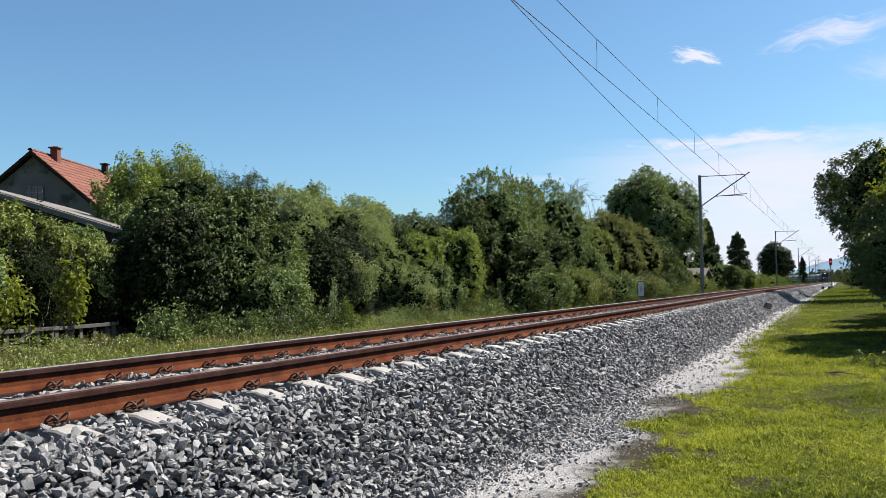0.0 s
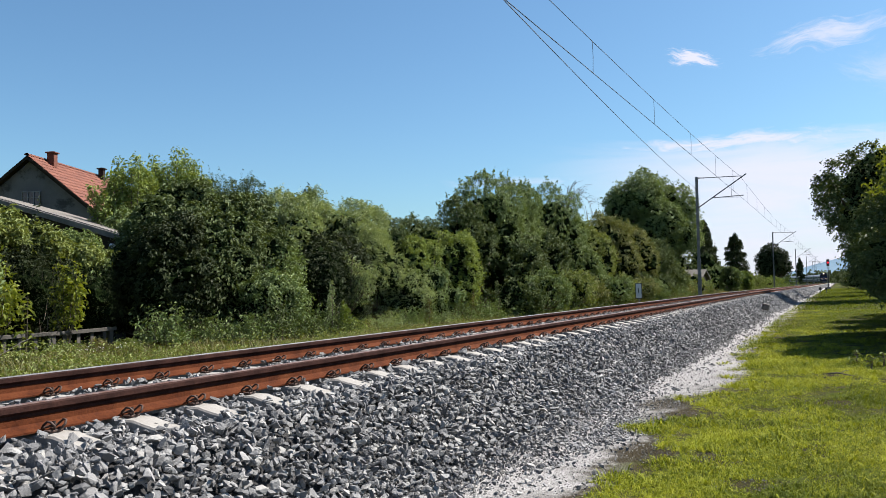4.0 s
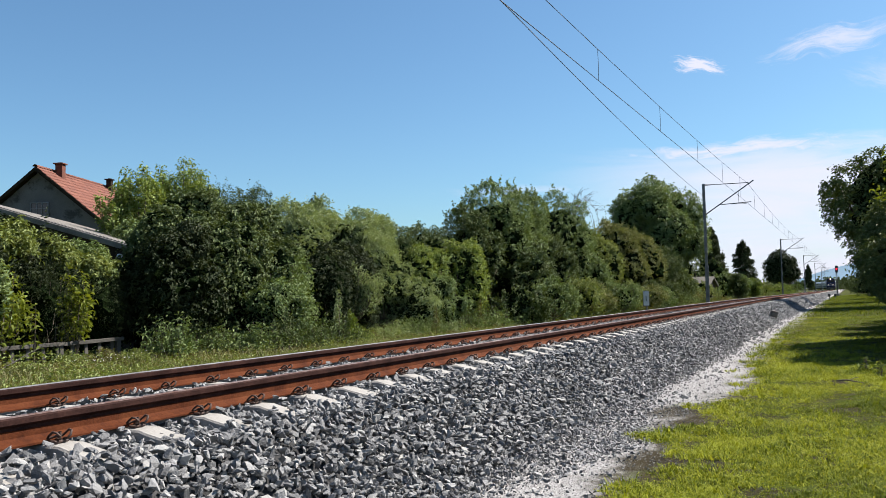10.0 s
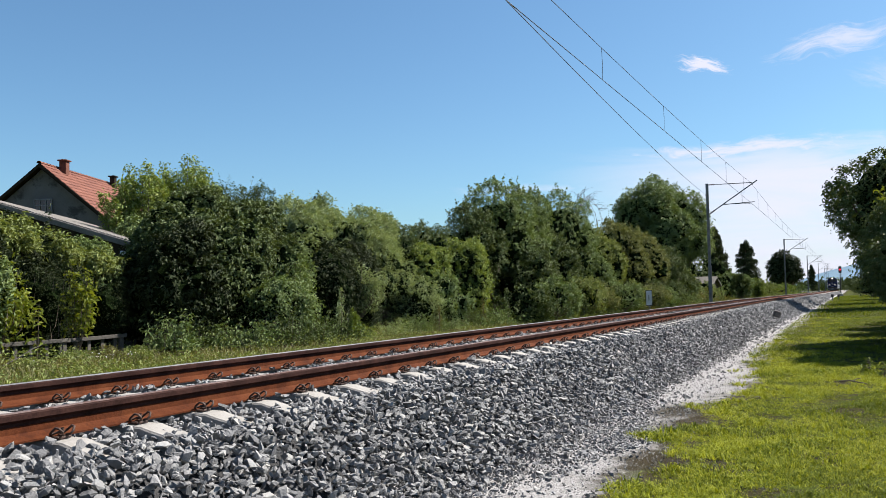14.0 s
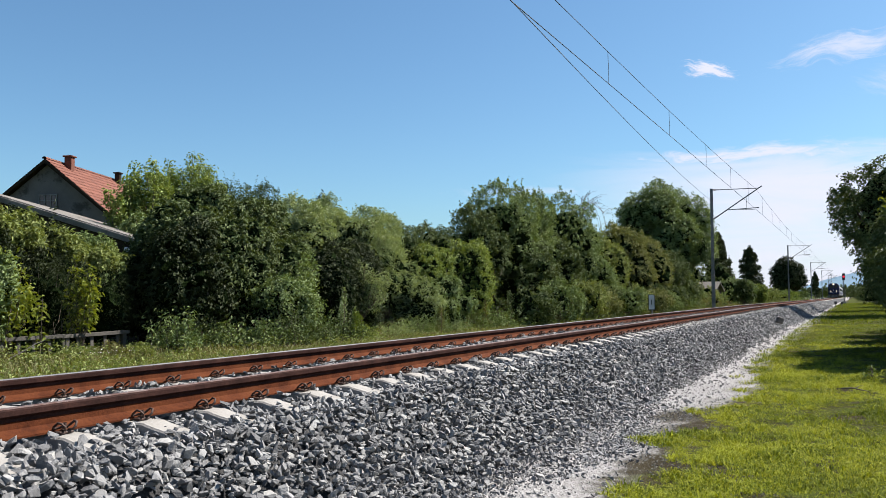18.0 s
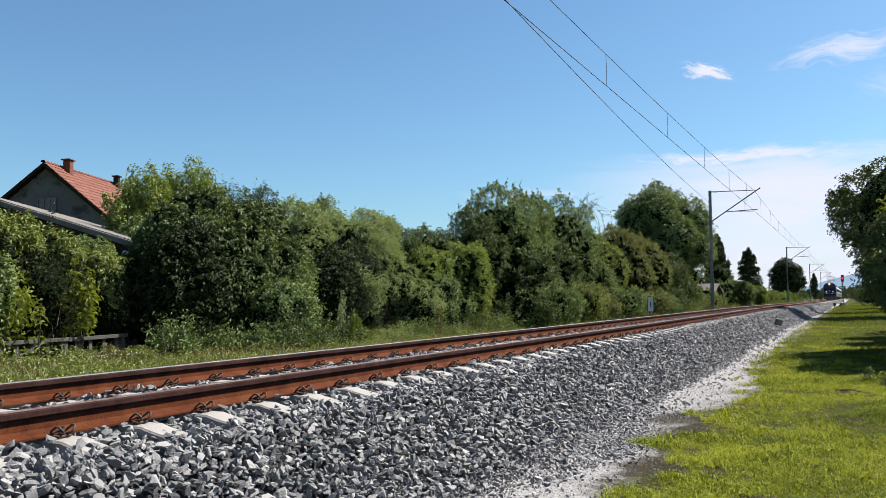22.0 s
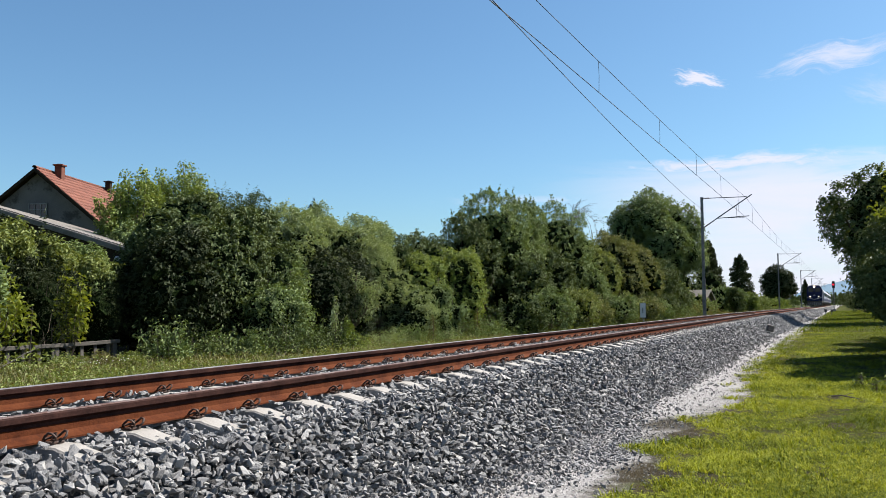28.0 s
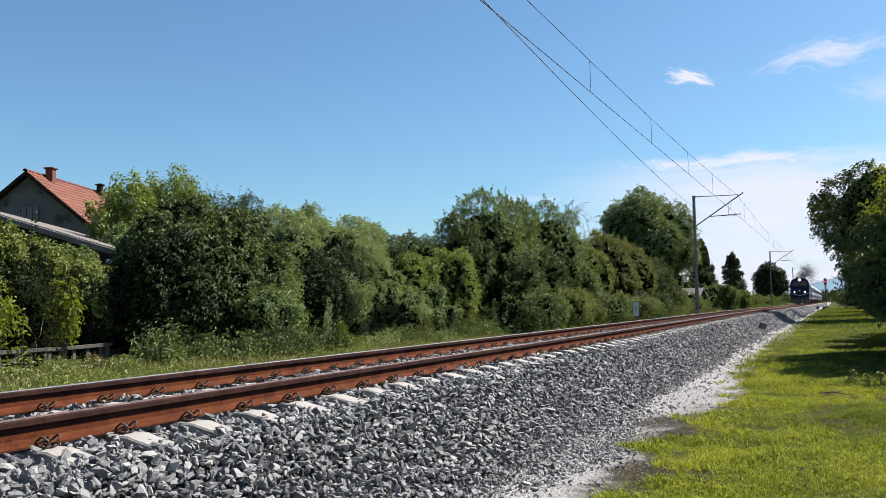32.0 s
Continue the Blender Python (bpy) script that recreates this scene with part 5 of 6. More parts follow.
def conifer(x, y, top, w, leaves, seed, size=0.4, full=0.8):
    """A spire of whorled boughs."""
    r = np.random.default_rng(seed)
    ob = tagged(thing("conifer", (x, y, GL)), "dark green conifer with drooping boughs", "conifer", TREES)
    h = top - GL
    part("trunk", tubes("trunk", [([(0, 0, -0.1), (0, 0, h * 0.5), (0, 0, h * 0.98)], np.array([0.22, 0.14, 0.03]))], M["bark"], 6), None, ob)
    # boughs of uneven length, each with its own spray of needles
    boughs = 110
    bu, bth, reach = r.random(boughs) ** 0.65, r.uniform(0, 6.28, boughs), r.uniform(0.62, 1.12, boughs)
    pick = r.integers(0, boughs, leaves)
    u, f = bu[pick], r.uniform(0.15, 1.0, leaves) ** 0.6
    rad = (w * (1 - u) ** full * reach[pick] + 0.15) * f
    th = bth[pick] + r.normal(size=leaves) * 0.22
    p = np.stack([rad * np.cos(th), rad * np.sin(th), h * (0.06 + 0.93 * u) - rad * 0.22 + r.normal(size=leaves) * 0.02 * h], -1)
    nn = np.stack([np.cos(th) * 0.5, np.sin(th) * 0.5, np.ones(leaves)], -1) + r.normal(size=(leaves, 3)) * 0.4
    nn /= np.linalg.norm(nn, axis=1)[:, None]
    part("crown", leaf_mesh("crown", p, nn, size, M["needle"], r, 0.4), None, ob)
    return ob


conifer(-22.0, 199.0, 13.4, 4.6, 9000, 201, 0.6)
conifer(-15.0, 190.0, 11.2, 3.5, 9000, 202, 0.5, 0.42)
conifer(-16.0, 150.0, 11.6, 3.7, 6500, 203, 0.45, 0.6)
conifer(-11.6, 445.0, 12.4, 3.2, 3500, 204, 0.8, 0.6)
conifer(-24.0, 470.0, 14.0, 5.0, 3000, 205, 0.8)


def bare_tree():
    """A leafless crown of fine twigs."""
    r = np.random.default_rng(5)
    ob = tagged(thing("bare_tree", (-11.0, 56.0, GL)), "leafless tree with fine drooping twigs", "tree", TREES)
    lines = [([(0, 0, -0.1), (-0.3, 0, 3.0), (-0.9, 0, 5.4), (-1.2, 0.1, 6.6)], np.array([0.12, 0.1, 0.06, 0.04]))]
    for k in range(11):
        # limbs rise, arch over and hang, more of them towards the track
        th = r.uniform(-1.1, 1.3)
        d = np.array([math.cos(th), 0.5 * math.sin(th), 0.0]) * (1 if k % 4 else -0.6)
        a = np.array([-1.1, 0.0, r.uniform(5.6, 6.6)])
        ln, up_ = r.uniform(1.0, 2.3), r.uniform(0.9, 2.4)
        q = [a, a + d * ln * 0.2 + (0, 0, up_ * 0.6), a + d * ln * 0.55 + (0, 0, up_), a + d * ln + (0, 0, up_ * 0.45), a + d * ln * 1.15 + (0, 0, -0.5)]
        lines.append((q, np.array([0.032, 0.024, 0.016, 0.011, 0.006])))
        for m in range(9):
            i = r.integers(1, 4)
            s = np.array(q[i]) + (np.array(q[i + 1]) - q[i]) * r.random()
            e = d * r.uniform(0.1, 0.5) + r.normal(size=3) * 0.22 + (0, 0, 0.25)
            lines.append(([s, s + e, s + e * 1.7 + (0, 0, -0.25)], np.array([0.011, 0.008, 0.005])))
    part("branches", tubes("branches", lines, M["bark"], 4), None, ob)


bare_tree()

# right of the track
RIGHT = "trees along the grass strip"
GR = GROUND_R
plant("tree", "large dark leafy tree leaning over the grass", "tree", (9.7, 64.0, GR), (6.0, 5.6, 4.25), M["leaf_dark"], 36000, 0.24, 50, 2.75, 0.35, 301, 0.5, 0.36, 24, RIGHT, 0.8)
plant("bush", "green and yellowish bush with sunlit hanging leaves", "bush", (7.45, 25.0, GR), (2.15, 2.2, 1.9), M["leaf_dark"], 34000, 0.11, 40, 0.3, 0.06, 303, 0.45, 0.2, 16, RIGHT, 0.8)
plant("bush", "dark green bush at the edge of the grass", "bush", (7.3, 22.2, GR), (1.75, 1.7, 1.5), M["leaf_dark"], 22000, 0.1, 36, 0.42, 0.05, 304, 0.45, 0.18, 10, RIGHT, 0.8)
plant("tree", "green tree with a dense crown beside the grass", "tree", (8.1, 22.2, GR), (1.75, 2.6, 1.7), M["leaf_dark"], 18000, 0.13, 26, 2.3, 0.09, 314, 0.45, 0.2, 10, RIGHT, 0.8)
open_tree(7.75, 25.2, GR, 1.4, 6.2, 2.25, "leaf_yellow", 26, 9500, 0.13, 305, "tall green tree with loose drooping sprays of leaves", RIGHT, 0.3, 0.4)
plant("bush", "dark green bush in the shade beside the grass", "bush", (7.9, 33.0, GR), (1.9, 2.4, 2.0), M["leaf_dark"], 9000, 0.16, 22, -0.1, 0.06, 310, 0.45, 0.2, 12, RIGHT)
plant("bush", "dark green bush in the shade beside the grass", "bush", (8.5, 37.5, GR), (1.9, 2.6, 1.9), M["leaf_dark"], 8000, 0.16, 22, -0.1, 0.06, 311, 0.45, 0.2, 12, RIGHT)
plant("bush", "dark green bush in the shade beside the grass", "bush", (7.6, 29.3, GR), (1.7, 2.0, 1.6), M["leaf_mid"], 9000, 0.16, 22, -0.1, 0.06, 312, 0.45, 0.2, 12, RIGHT)
plant("tree", "dark leafy tree along the grass strip", "tree", (9.5, 84.0, GR), (4.5, 4.5, 4.8), M["leaf_dark"], 6000, 0.34, 16, 1.5, 0.25, 307, 0.5, 0.4, 10, RIGHT)
plant("tree", "dark leafy tree along the grass strip", "tree", (13.0, 110.0, GR), (4.5, 5.0, 4.8), M["leaf_dark"], 5000, 0.36, 16, 1.5, 0.25, 308, 0.5, 0.4, 10, RIGHT)

for n in range(9):
    plant("bush", "dark green bush far along the grass strip", "bush", (10.5 + 2.5 * math.sin(n * 2.1), 95.0 + n * 24.0, GR), (3.0, 6.5, 2.0 + 0.5 * math.sin(n * 1.3)), M["leaf_dark"], 2200, 0.3, 14, -0.2, 0.08, 330 + n, 0.5, 0.35, 4, RIGHT, low=-1.0)

# grass and weeds
def blades(name, label, x, y, z, height, mat, r, lean=0.45, width=0.006, turn=None, short=False):
    """Bent blades of grass. turn: the way that each leans, in radians; short: straight, of one face each."""
    n = len(x)
    th = r.uniform(0, 6.28, n) if turn is None else turn
    d = np.stack([np.cos(th), np.sin(th), np.zeros(n)], -1)
    s = np.stack([-np.sin(th), np.cos(th), np.zeros(n)], -1)
    h = height[:, None]
    b = np.stack([x, y, z], -1)
    w = (width * (0.6 + 8 * np.minimum(height, 0.12)))[:, None] * r.uniform(0.7, 1.3, (n, 1))
    l1 = lean * r.uniform(0.1, 0.5, (n, 1))
    l2 = l1 + lean * r.uniform(0.3, 1.6, (n, 1))
    tip = np.clip(1.1 - 0.42 * l2 ** 2, 0.25, 1.0)
    up_ = np.array([0, 0, 1.0])
    top = b + up_ * h * tip + d * h * l2
    if short:
        v = np.stack([b - s * w, b + s * w, top], 1).reshape(-1, 3)
        f = np.arange(n * 3).reshape(-1, 3)
    else:
        mid = b + up_ * h * 0.62 + d * h * l1
        v = np.stack([b - s * w, b + s * w, mid - s * w * 0.8, mid + s * w * 0.8, top], 1).reshape(-1, 3)
        k = np.arange(n)[:, None] * 5
        f = np.stack([k + [0, 1, 3], k + [0, 3, 2], k + [2, 3, 4]], 1).reshape(-1, 3)
    return tagged(new(name, mesh_from(name, v, f, mat)), label, "grass", kind="stuff")


def grass_edge(y):
    """Where the grass begins: it runs out and back along the grit."""
    out = np.interp(y, (-10, 5, 6.1, 6.5, 7.1, 7.6, 8.3, 8.8, 9.3, 10.1, 11.6, 12.4, 13.5, 16.2, 18.0, 19.5, 23, 27, 34, 42, 60), (3.6, 3.6, 3.4, 3.36, 3.6, 3.75, 3.4, 3.0, 3.3, 3.45, 3.36, 3.6, 3.72, 3.58, 3.22, 3.06, 2.9, 2.96, 2.85, 2.7, 2.8))
    return out + 0.04 * np.sin(4.7 * y) + 0.03 * np.sin(9.1 * y + 2.0)


def bareness(x, y):
    """From 0 in thick grass to 1 on bare soil."""
    out = np.clip(patchy(x * 0.8 + y * 0.5 + 40, y * 0.8 - x * 0.6, 0.7) * 1.9 - 0.95, 0, 0.6) * np.clip((24.0 - y) / 14.0, 0.15, 1)
    for bx, by, rx, ry in BARE:
        d = ((x - bx) / rx) ** 2 + ((y - by) / ry) ** 2
        out = np.maximum(out, np.clip(1.0 - d + 0.9 * patchy(x, y, 2.6), 0, 0.88))
    return out


def grass_zone(x0, x1, y0, y1, step, lo, hi, r, per=1):
    """Single blades, or tufts of per blades that lean outwards."""
    x, y = scatter(x0, x1, y0, y1, step, r, 0.9)
    near_y = np.clip((y - 3.0) / 30.0, 0, 1)
    edge = grass_edge(y) + 0.12 * patchy(x * 0.8 + y * 0.6, y * 0.8 - x * 0.6, 2.4) + np.abs(r.normal(size=x.size)) * 0.2 - 0.1
    ok = (x > edge) & (r.random(x.size) > bareness(x, y) * 0.93)
    clump = np.clip(0.8 + 0.8 * patchy(x, y, 2.4) + 0.35 * patchy(x + 9, y, 0.6), 0.25, 1.7)
    x, y, clump = x[ok], y[ok], clump[ok]
    if per == 1:
        return x, y, r.uniform(lo, hi, x.size) * clump, r.uniform(0, 6.28, x.size)
    th = r.uniform(0, 6.28, (x.size, per))
    rad = r.uniform(0.0, 0.035, (x.size, per)) * (1 + near_y[ok][:, None])
    h = r.uniform(0.45, 1.0, (x.size, per)) * (r.uniform(lo, hi, x.size) * clump)[:, None]
    return (x[:, None] + rad * np.cos(th)).ravel(), (y[:, None] + rad * np.sin(th)).ravel(), h.ravel(), (th + r.normal(size=th.shape) * 0.5).ravel()


def sown(zones, short, width):
    """Grass in two tones: most of it bright, darker in lush patches."""
    x, y, h, th = (np.concatenate([q[k] for q in zones]) for k in range(4))
    # more dark blades to the right, partly in place of the shade there
    lush = patchy(x * 0.8 + y * 0.5, y * 0.7 - x * 0.6, 1.1) + 0.35 * rng.normal(size=x.size) + (0.15 if short else 0.0) + 0.45 * np.clip((x - 4.3) / 1.0, 0, 1) + 0.9 * np.clip((y - 14) / 16, 0, 1) > 0.58
    for sel, name, words, mat in ((~lush, "grass", "bright yellow-green trampled grass beside the grit strip", "grass"), (lush, "dark_grass", "darker green patches of grass", "grass_dark")):
        blades(name, words, x[sel], y[sel], ground_z(x[sel], y[sel]) - 0.005, h[sel], M[mat], rng, 0.75 if short else 1.1, width, th[sel], short)


sown([grass_zone(2.8, 7.0, 4.5, 9.0, 0.013, 0.02, 0.055, rng), grass_zone(2.8, 8.0, 9.0, 18.0, 0.022, 0.025, 0.06, rng),
      grass_zone(2.8, 8.5, 18.0, 45.0, 0.048, 0.03, 0.075, rng), grass_zone(2.8, 8.0, -4.0, 4.5, 0.045, 0.025, 0.09, rng)], True, 0.0062)
# taller tufts, thickest along the grit
tx, ty = rng.uniform(3.05, 7.5, 420), rng.uniform(3.5, 30.0, 420)
tx[:150] = grass_edge(ty[:150]) + rng.uniform(0.1, 0.6, 150)
ta, tr = rng.uniform(0, 6.28, (420, 40)), rng.uniform(0, 1, (420, 40)) * rng.uniform(0.05, 0.2, (420, 1))
tall = ((tx[:, None] + tr * np.cos(ta)).ravel(), (ty[:, None] + tr * np.sin(ta)).ravel(), (rng.uniform(0.5, 1.0, (420, 40)) * rng.uniform(0.05, 0.13, (420, 1))).ravel(), ta.ravel())
sown([grass_zone(2.8, 7.0, 4.5, 9.0, 0.06, 0.035, 0.09, rng, 14), grass_zone(2.8, 8.0, 9.0, 18.0, 0.09, 0.045, 0.1, rng, 12),
      grass_zone(2.8, 8.5, 18.0, 45.0, 0.2, 0.05, 0.12, rng, 10), tall], False, 0.0034)
x, y, h, th = grass_zone(2.8, 9.5, 45.0, 180.0, 0.15, 0.04, 0.14, rng)
blades("distant_grass", "bright green grass far along the track", x, y, ground_z(x, y) - 0.005, h, M["grass_dark"], rng, width=0.011)
x, y = scatter(-10.4, -3.2, 4.0, 60.0, 0.074, rng, 0.9)
h = rng.uniform(0.04, 0.2, x.size) * (0.8 + 0.8 * np.clip(patchy(x, y, 1.1), -0.8, 1)) * np.clip((-3.4 - x) / 4.0, 0.35, 1.3) * (1 + 0.8 * rng.random(x.size) ** 3)
blades("weeds", "long pale green grass and weeds beyond the track", x, y, ground_z(x, y), h, M["weed"], rng, 0.8, 0.0042)
x, y = scatter(-8.5, -3.2, 60.0, 330.0, 0.3, rng, 0.9)
blades("distant_weeds", "pale green verge far along the track", x, y, ground_z(x, y), rng.uniform(0.12, 0.4, x.size), M["weed"], rng, 0.4, 0.014)


# low broad-leaved herbs between the grass
hx, hy = rng.uniform(-10.2, -4.2, 20000), 6.0 + 34.0 * rng.random(20000) ** 1.5
keep = patchy(hx, hy, 0.9) + 0.25 * patchy(hx, hy, 3.0) > -0.15
hx, hy = hx[keep], hy[keep]
hn = rng.normal(size=(len(hx), 3)) * 0.4 + np.array([0, 0, 1.0])
hn /= np.linalg.norm(hn, axis=1)[:, None]
hz = ground_z(hx, hy) + rng.uniform(0.02, 0.28, len(hx)) * np.clip((-3.4 - hx) / 3.5, 0.4, 1.3)
tagged(new("low_herbs", leaf_mesh("low_herbs", np.stack([hx, hy, hz], -1), hn, 0.07, M["leaf_fresh"], rng, 0.5)), "low yellow-green herbs and weeds beyond the track", "weeds", kind="stuff")

# white flower heads among the weeds
fr = np.random.default_rng(21)
x = fr.normal(-9.1, 0.35, 90)
y = fr.normal(12.6, 0.7, 90)
z = ground_z(x, y) + fr.uniform(0.08, 0.22, 90)
fn = fr.normal(size=(90, 3)) * 0.25 + np.array([0.3, -0.2, 1.0])
fn /= np.linalg.norm(fn, axis=1)[:, None]
tagged(new("flower_heads", leaf_mesh("flower_heads", np.stack([x, y, z], -1), fn, 0.026, M["white"], fr, 0.9)), "small white flower heads among the weeds", "flowers", kind="stuff")


# small things lying and growing in the grass
ob = tagged(thing("fallen_branch", (-9.0, 10.5, GL)), "thin pale dead branch leaning in the weeds", "branch")
part("stick", tubes("stick", [([(0.0, -0.42, 0.1), (0.02, -0.1, 0.24), (0.0, 0.2, 0.38), (0.0, 0.4, 0.44)], np.array([0.012, 0.011, 0.009, 0.005])), ([(0.0, 0.15, 0.36), (0.03, 0.2, 0.48), (0.03, 0.22, 0.58)], np.array([0.007, 0.005, 0.003]))], M["old_wood"], 6), None, ob)
ob = tagged(thing("fallen_branch", (5.05, 14.2, float(ground_z(5.05, 14.2)))), "short dark dead branch lying in the grass", "branch")
part("stick", tubes("stick", [([(-0.16, 0.02, 0.05), (0.0, 0.0, 0.07), (0.12, -0.03, 0.05), (0.24, -0.02, 0.03)], np.array([0.014, 0.013, 0.01, 0.006])), ([(0.05, 0.0, 0.07), (0.1, 0.05, 0.1), (0.16, 0.09, 0.1)], np.array([0.008, 0.006, 0.004]))], M["bark"], 6), None, ob)
for k, (sx, sy) in enumerate(((5.55, 15.4), (5.75, 15.9), (5.35, 16.3))):
    sapling(sx, sy, float(ground_z(sx, sy)), 0.24, M["leaf_fresh"], 0.1, 22, 450 + k, "broad-leaved green weed in the grass", 0.14, 0.45)
# ---- buildings and small things ----
def house():
    """A small gabled house. Its front gable looks at -y in its own space."""
    turn = 24.1
    ob = tagged(thing("house", (-38.72, 33.51, GL), turn), "grey plastered house with a red clay tile roof", "house")
    top, k, hw, ln = 8.96 - GL, 0.8265, 4.1, 11.0
    eave = top - k * hw
    wall_hw = hw - 0.45
    prof = [(-wall_hw, 0), (wall_hw, 0), (wall_hw, top - k * wall_hw - 0.25), (0, top - 0.25), (-wall_hw, top - k * wall_hw - 0.25)]
    part("wall", prism(prof, 0.45, ln - 0.45), M["plaster"], ob, "stained grey plaster")
    roof = part("roof", prism([(-hw, eave), (0, top), (hw, eave), (hw, eave - 0.16), (0, top - 0.16), (-hw, eave - 0.16)], 0, ln), M["dark_wood"], ob, "dark timber roof deck under the tiles")
    for s in (-1, 1):
        part("barge_board", prism([(0, top - 0.02), (s * (hw + 0.02), eave - 0.04), (s * (hw + 0.02), eave - 0.26), (0, top - 0.24)], -0.03, 0.0), M["dark_wood"], ob, "dark brown verge board")
    # tiles: rows of clay pans on the side that faces the track, each a piece
    slope = math.hypot(hw, hw * k)
    ang = math.atan(k)
    bm = bmesh.new()
    n = 6
    up_ = [bm.verts.new((0.02, -0.16 + 0.32 * i / n, 0.03 + 0.045 * math.sin(math.pi * i / n))) for i in range(n + 1)]
    dn = [bm.verts.new((0.44, -0.16 + 0.32 * i / n, 0.055 + 0.05 * math.sin(math.pi * i / n))) for i in range(n + 1)]
    lo = [bm.verts.new((0.44, -0.16 + 0.32 * i / n, 0.02)) for i in range(n + 1)]
    for i in range(n):
        bm.faces.new((up_[i], up_[i + 1], dn[i + 1], dn[i]))
        bm.faces.new((dn[i], dn[i + 1], lo[i + 1], lo[i]))
    tile = bm_mesh("roof_tile", bm, M["tile"])
    rest_v, rest_f, o = [], [], 0
    tv = np.array([v.co[:] for v in tile.vertices])
    tf = np.array([q.vertices[:] for q in tile.polygons])
    rows = int(slope / 0.4)
    for r in range(rows):
        for c in range(int(ln / 0.32)):
            m = Matrix.Translation((0, 0.16 + c * 0.32, top)) @ Matrix.Rotation(ang, 4, "Y") @ Matrix.Translation((r * 0.4, 0, 0))
            if c < 21 and r < 13:
                part("roof_tile", tile, None, roof, "", m)
            else:
                rest_v.append(tv @ np.array(m.to_3x3()).T + np.array(m.translation))
                rest_f.append(tf + o)
                o += len(tv)
    tagged(part("more_roof_tiles", mesh_from("more_roof_tiles", np.concatenate(rest_v), np.concatenate(rest_f), M["tile_all"]), None, roof), kind="stuff")
    rv, rf, o = [], [], 0
    for c in range(28):
        a = np.linspace(0, math.pi, 7)
        ring = np.stack([0.15 * np.cos(a), np.zeros(7), 0.02 + 0.13 * np.sin(a)], -1)
        v = np.concatenate([ring + (0, c * 0.4 - 0.02, top), ring * (0.9, 1, 0.9) + (0, c * 0.4 + 0.42, top)])
        rv.append(v)
        rf.append(np.array([(i, i + 1, i + 8, i + 7) for i in range(6)]) + o)
        o += 14
    part("ridge_tiles", mesh_from("ridge_tiles", np.concatenate(rv), np.concatenate(rf), M["tile_all"]), None, roof)
    for cy, hgt, w, mat in ((2.25, 0.86, 0.46, "brick"), (9.3, 0.85, 0.36, "dark_wood")):
        ch = part("chimney", box(w, w, hgt + 1.3, (0.42, cy, top + hgt / 2 - 1.05), 0.02), M[mat], ob, "red brick chimney" if mat == "brick" else "dark metal flue")
        part("chimney_cap", box(w + 0.18, w + 0.18, 0.09, (0.42, cy, top + hgt - 0.36), 0.02), M[mat], ch)
        part("flue_mouth", box(w - 0.2, w - 0.2, 0.05, (0.42, cy, top + hgt - 0.29), 0.01), M["black"], ch)
    win = part("window", box(1.06, 0.06, 0.74, (0.08, 0.42, top - 2.55), 0.0), M["glass"], ob, "small barred attic window")
    for px, pz, sx, sz in ((0, 0.39, 1.16, 0.06), (0, -0.39, 1.16, 0.06), (-0.55, 0, 0.06, 0.72), (0.55, 0, 0.06, 0.72), (0.18, 0, 0.045, 0.72), (-0.18, 0, 0.045, 0.72), (0, 0.02, 1.04, 0.04)):
        part("window_frame", box(sx, 0.05, sz, (0.08 + px, 0.37 - 0.004 * (sx > 0.5), top - 2.55 + pz)), M["galvanised"], win)
    return ob


house()


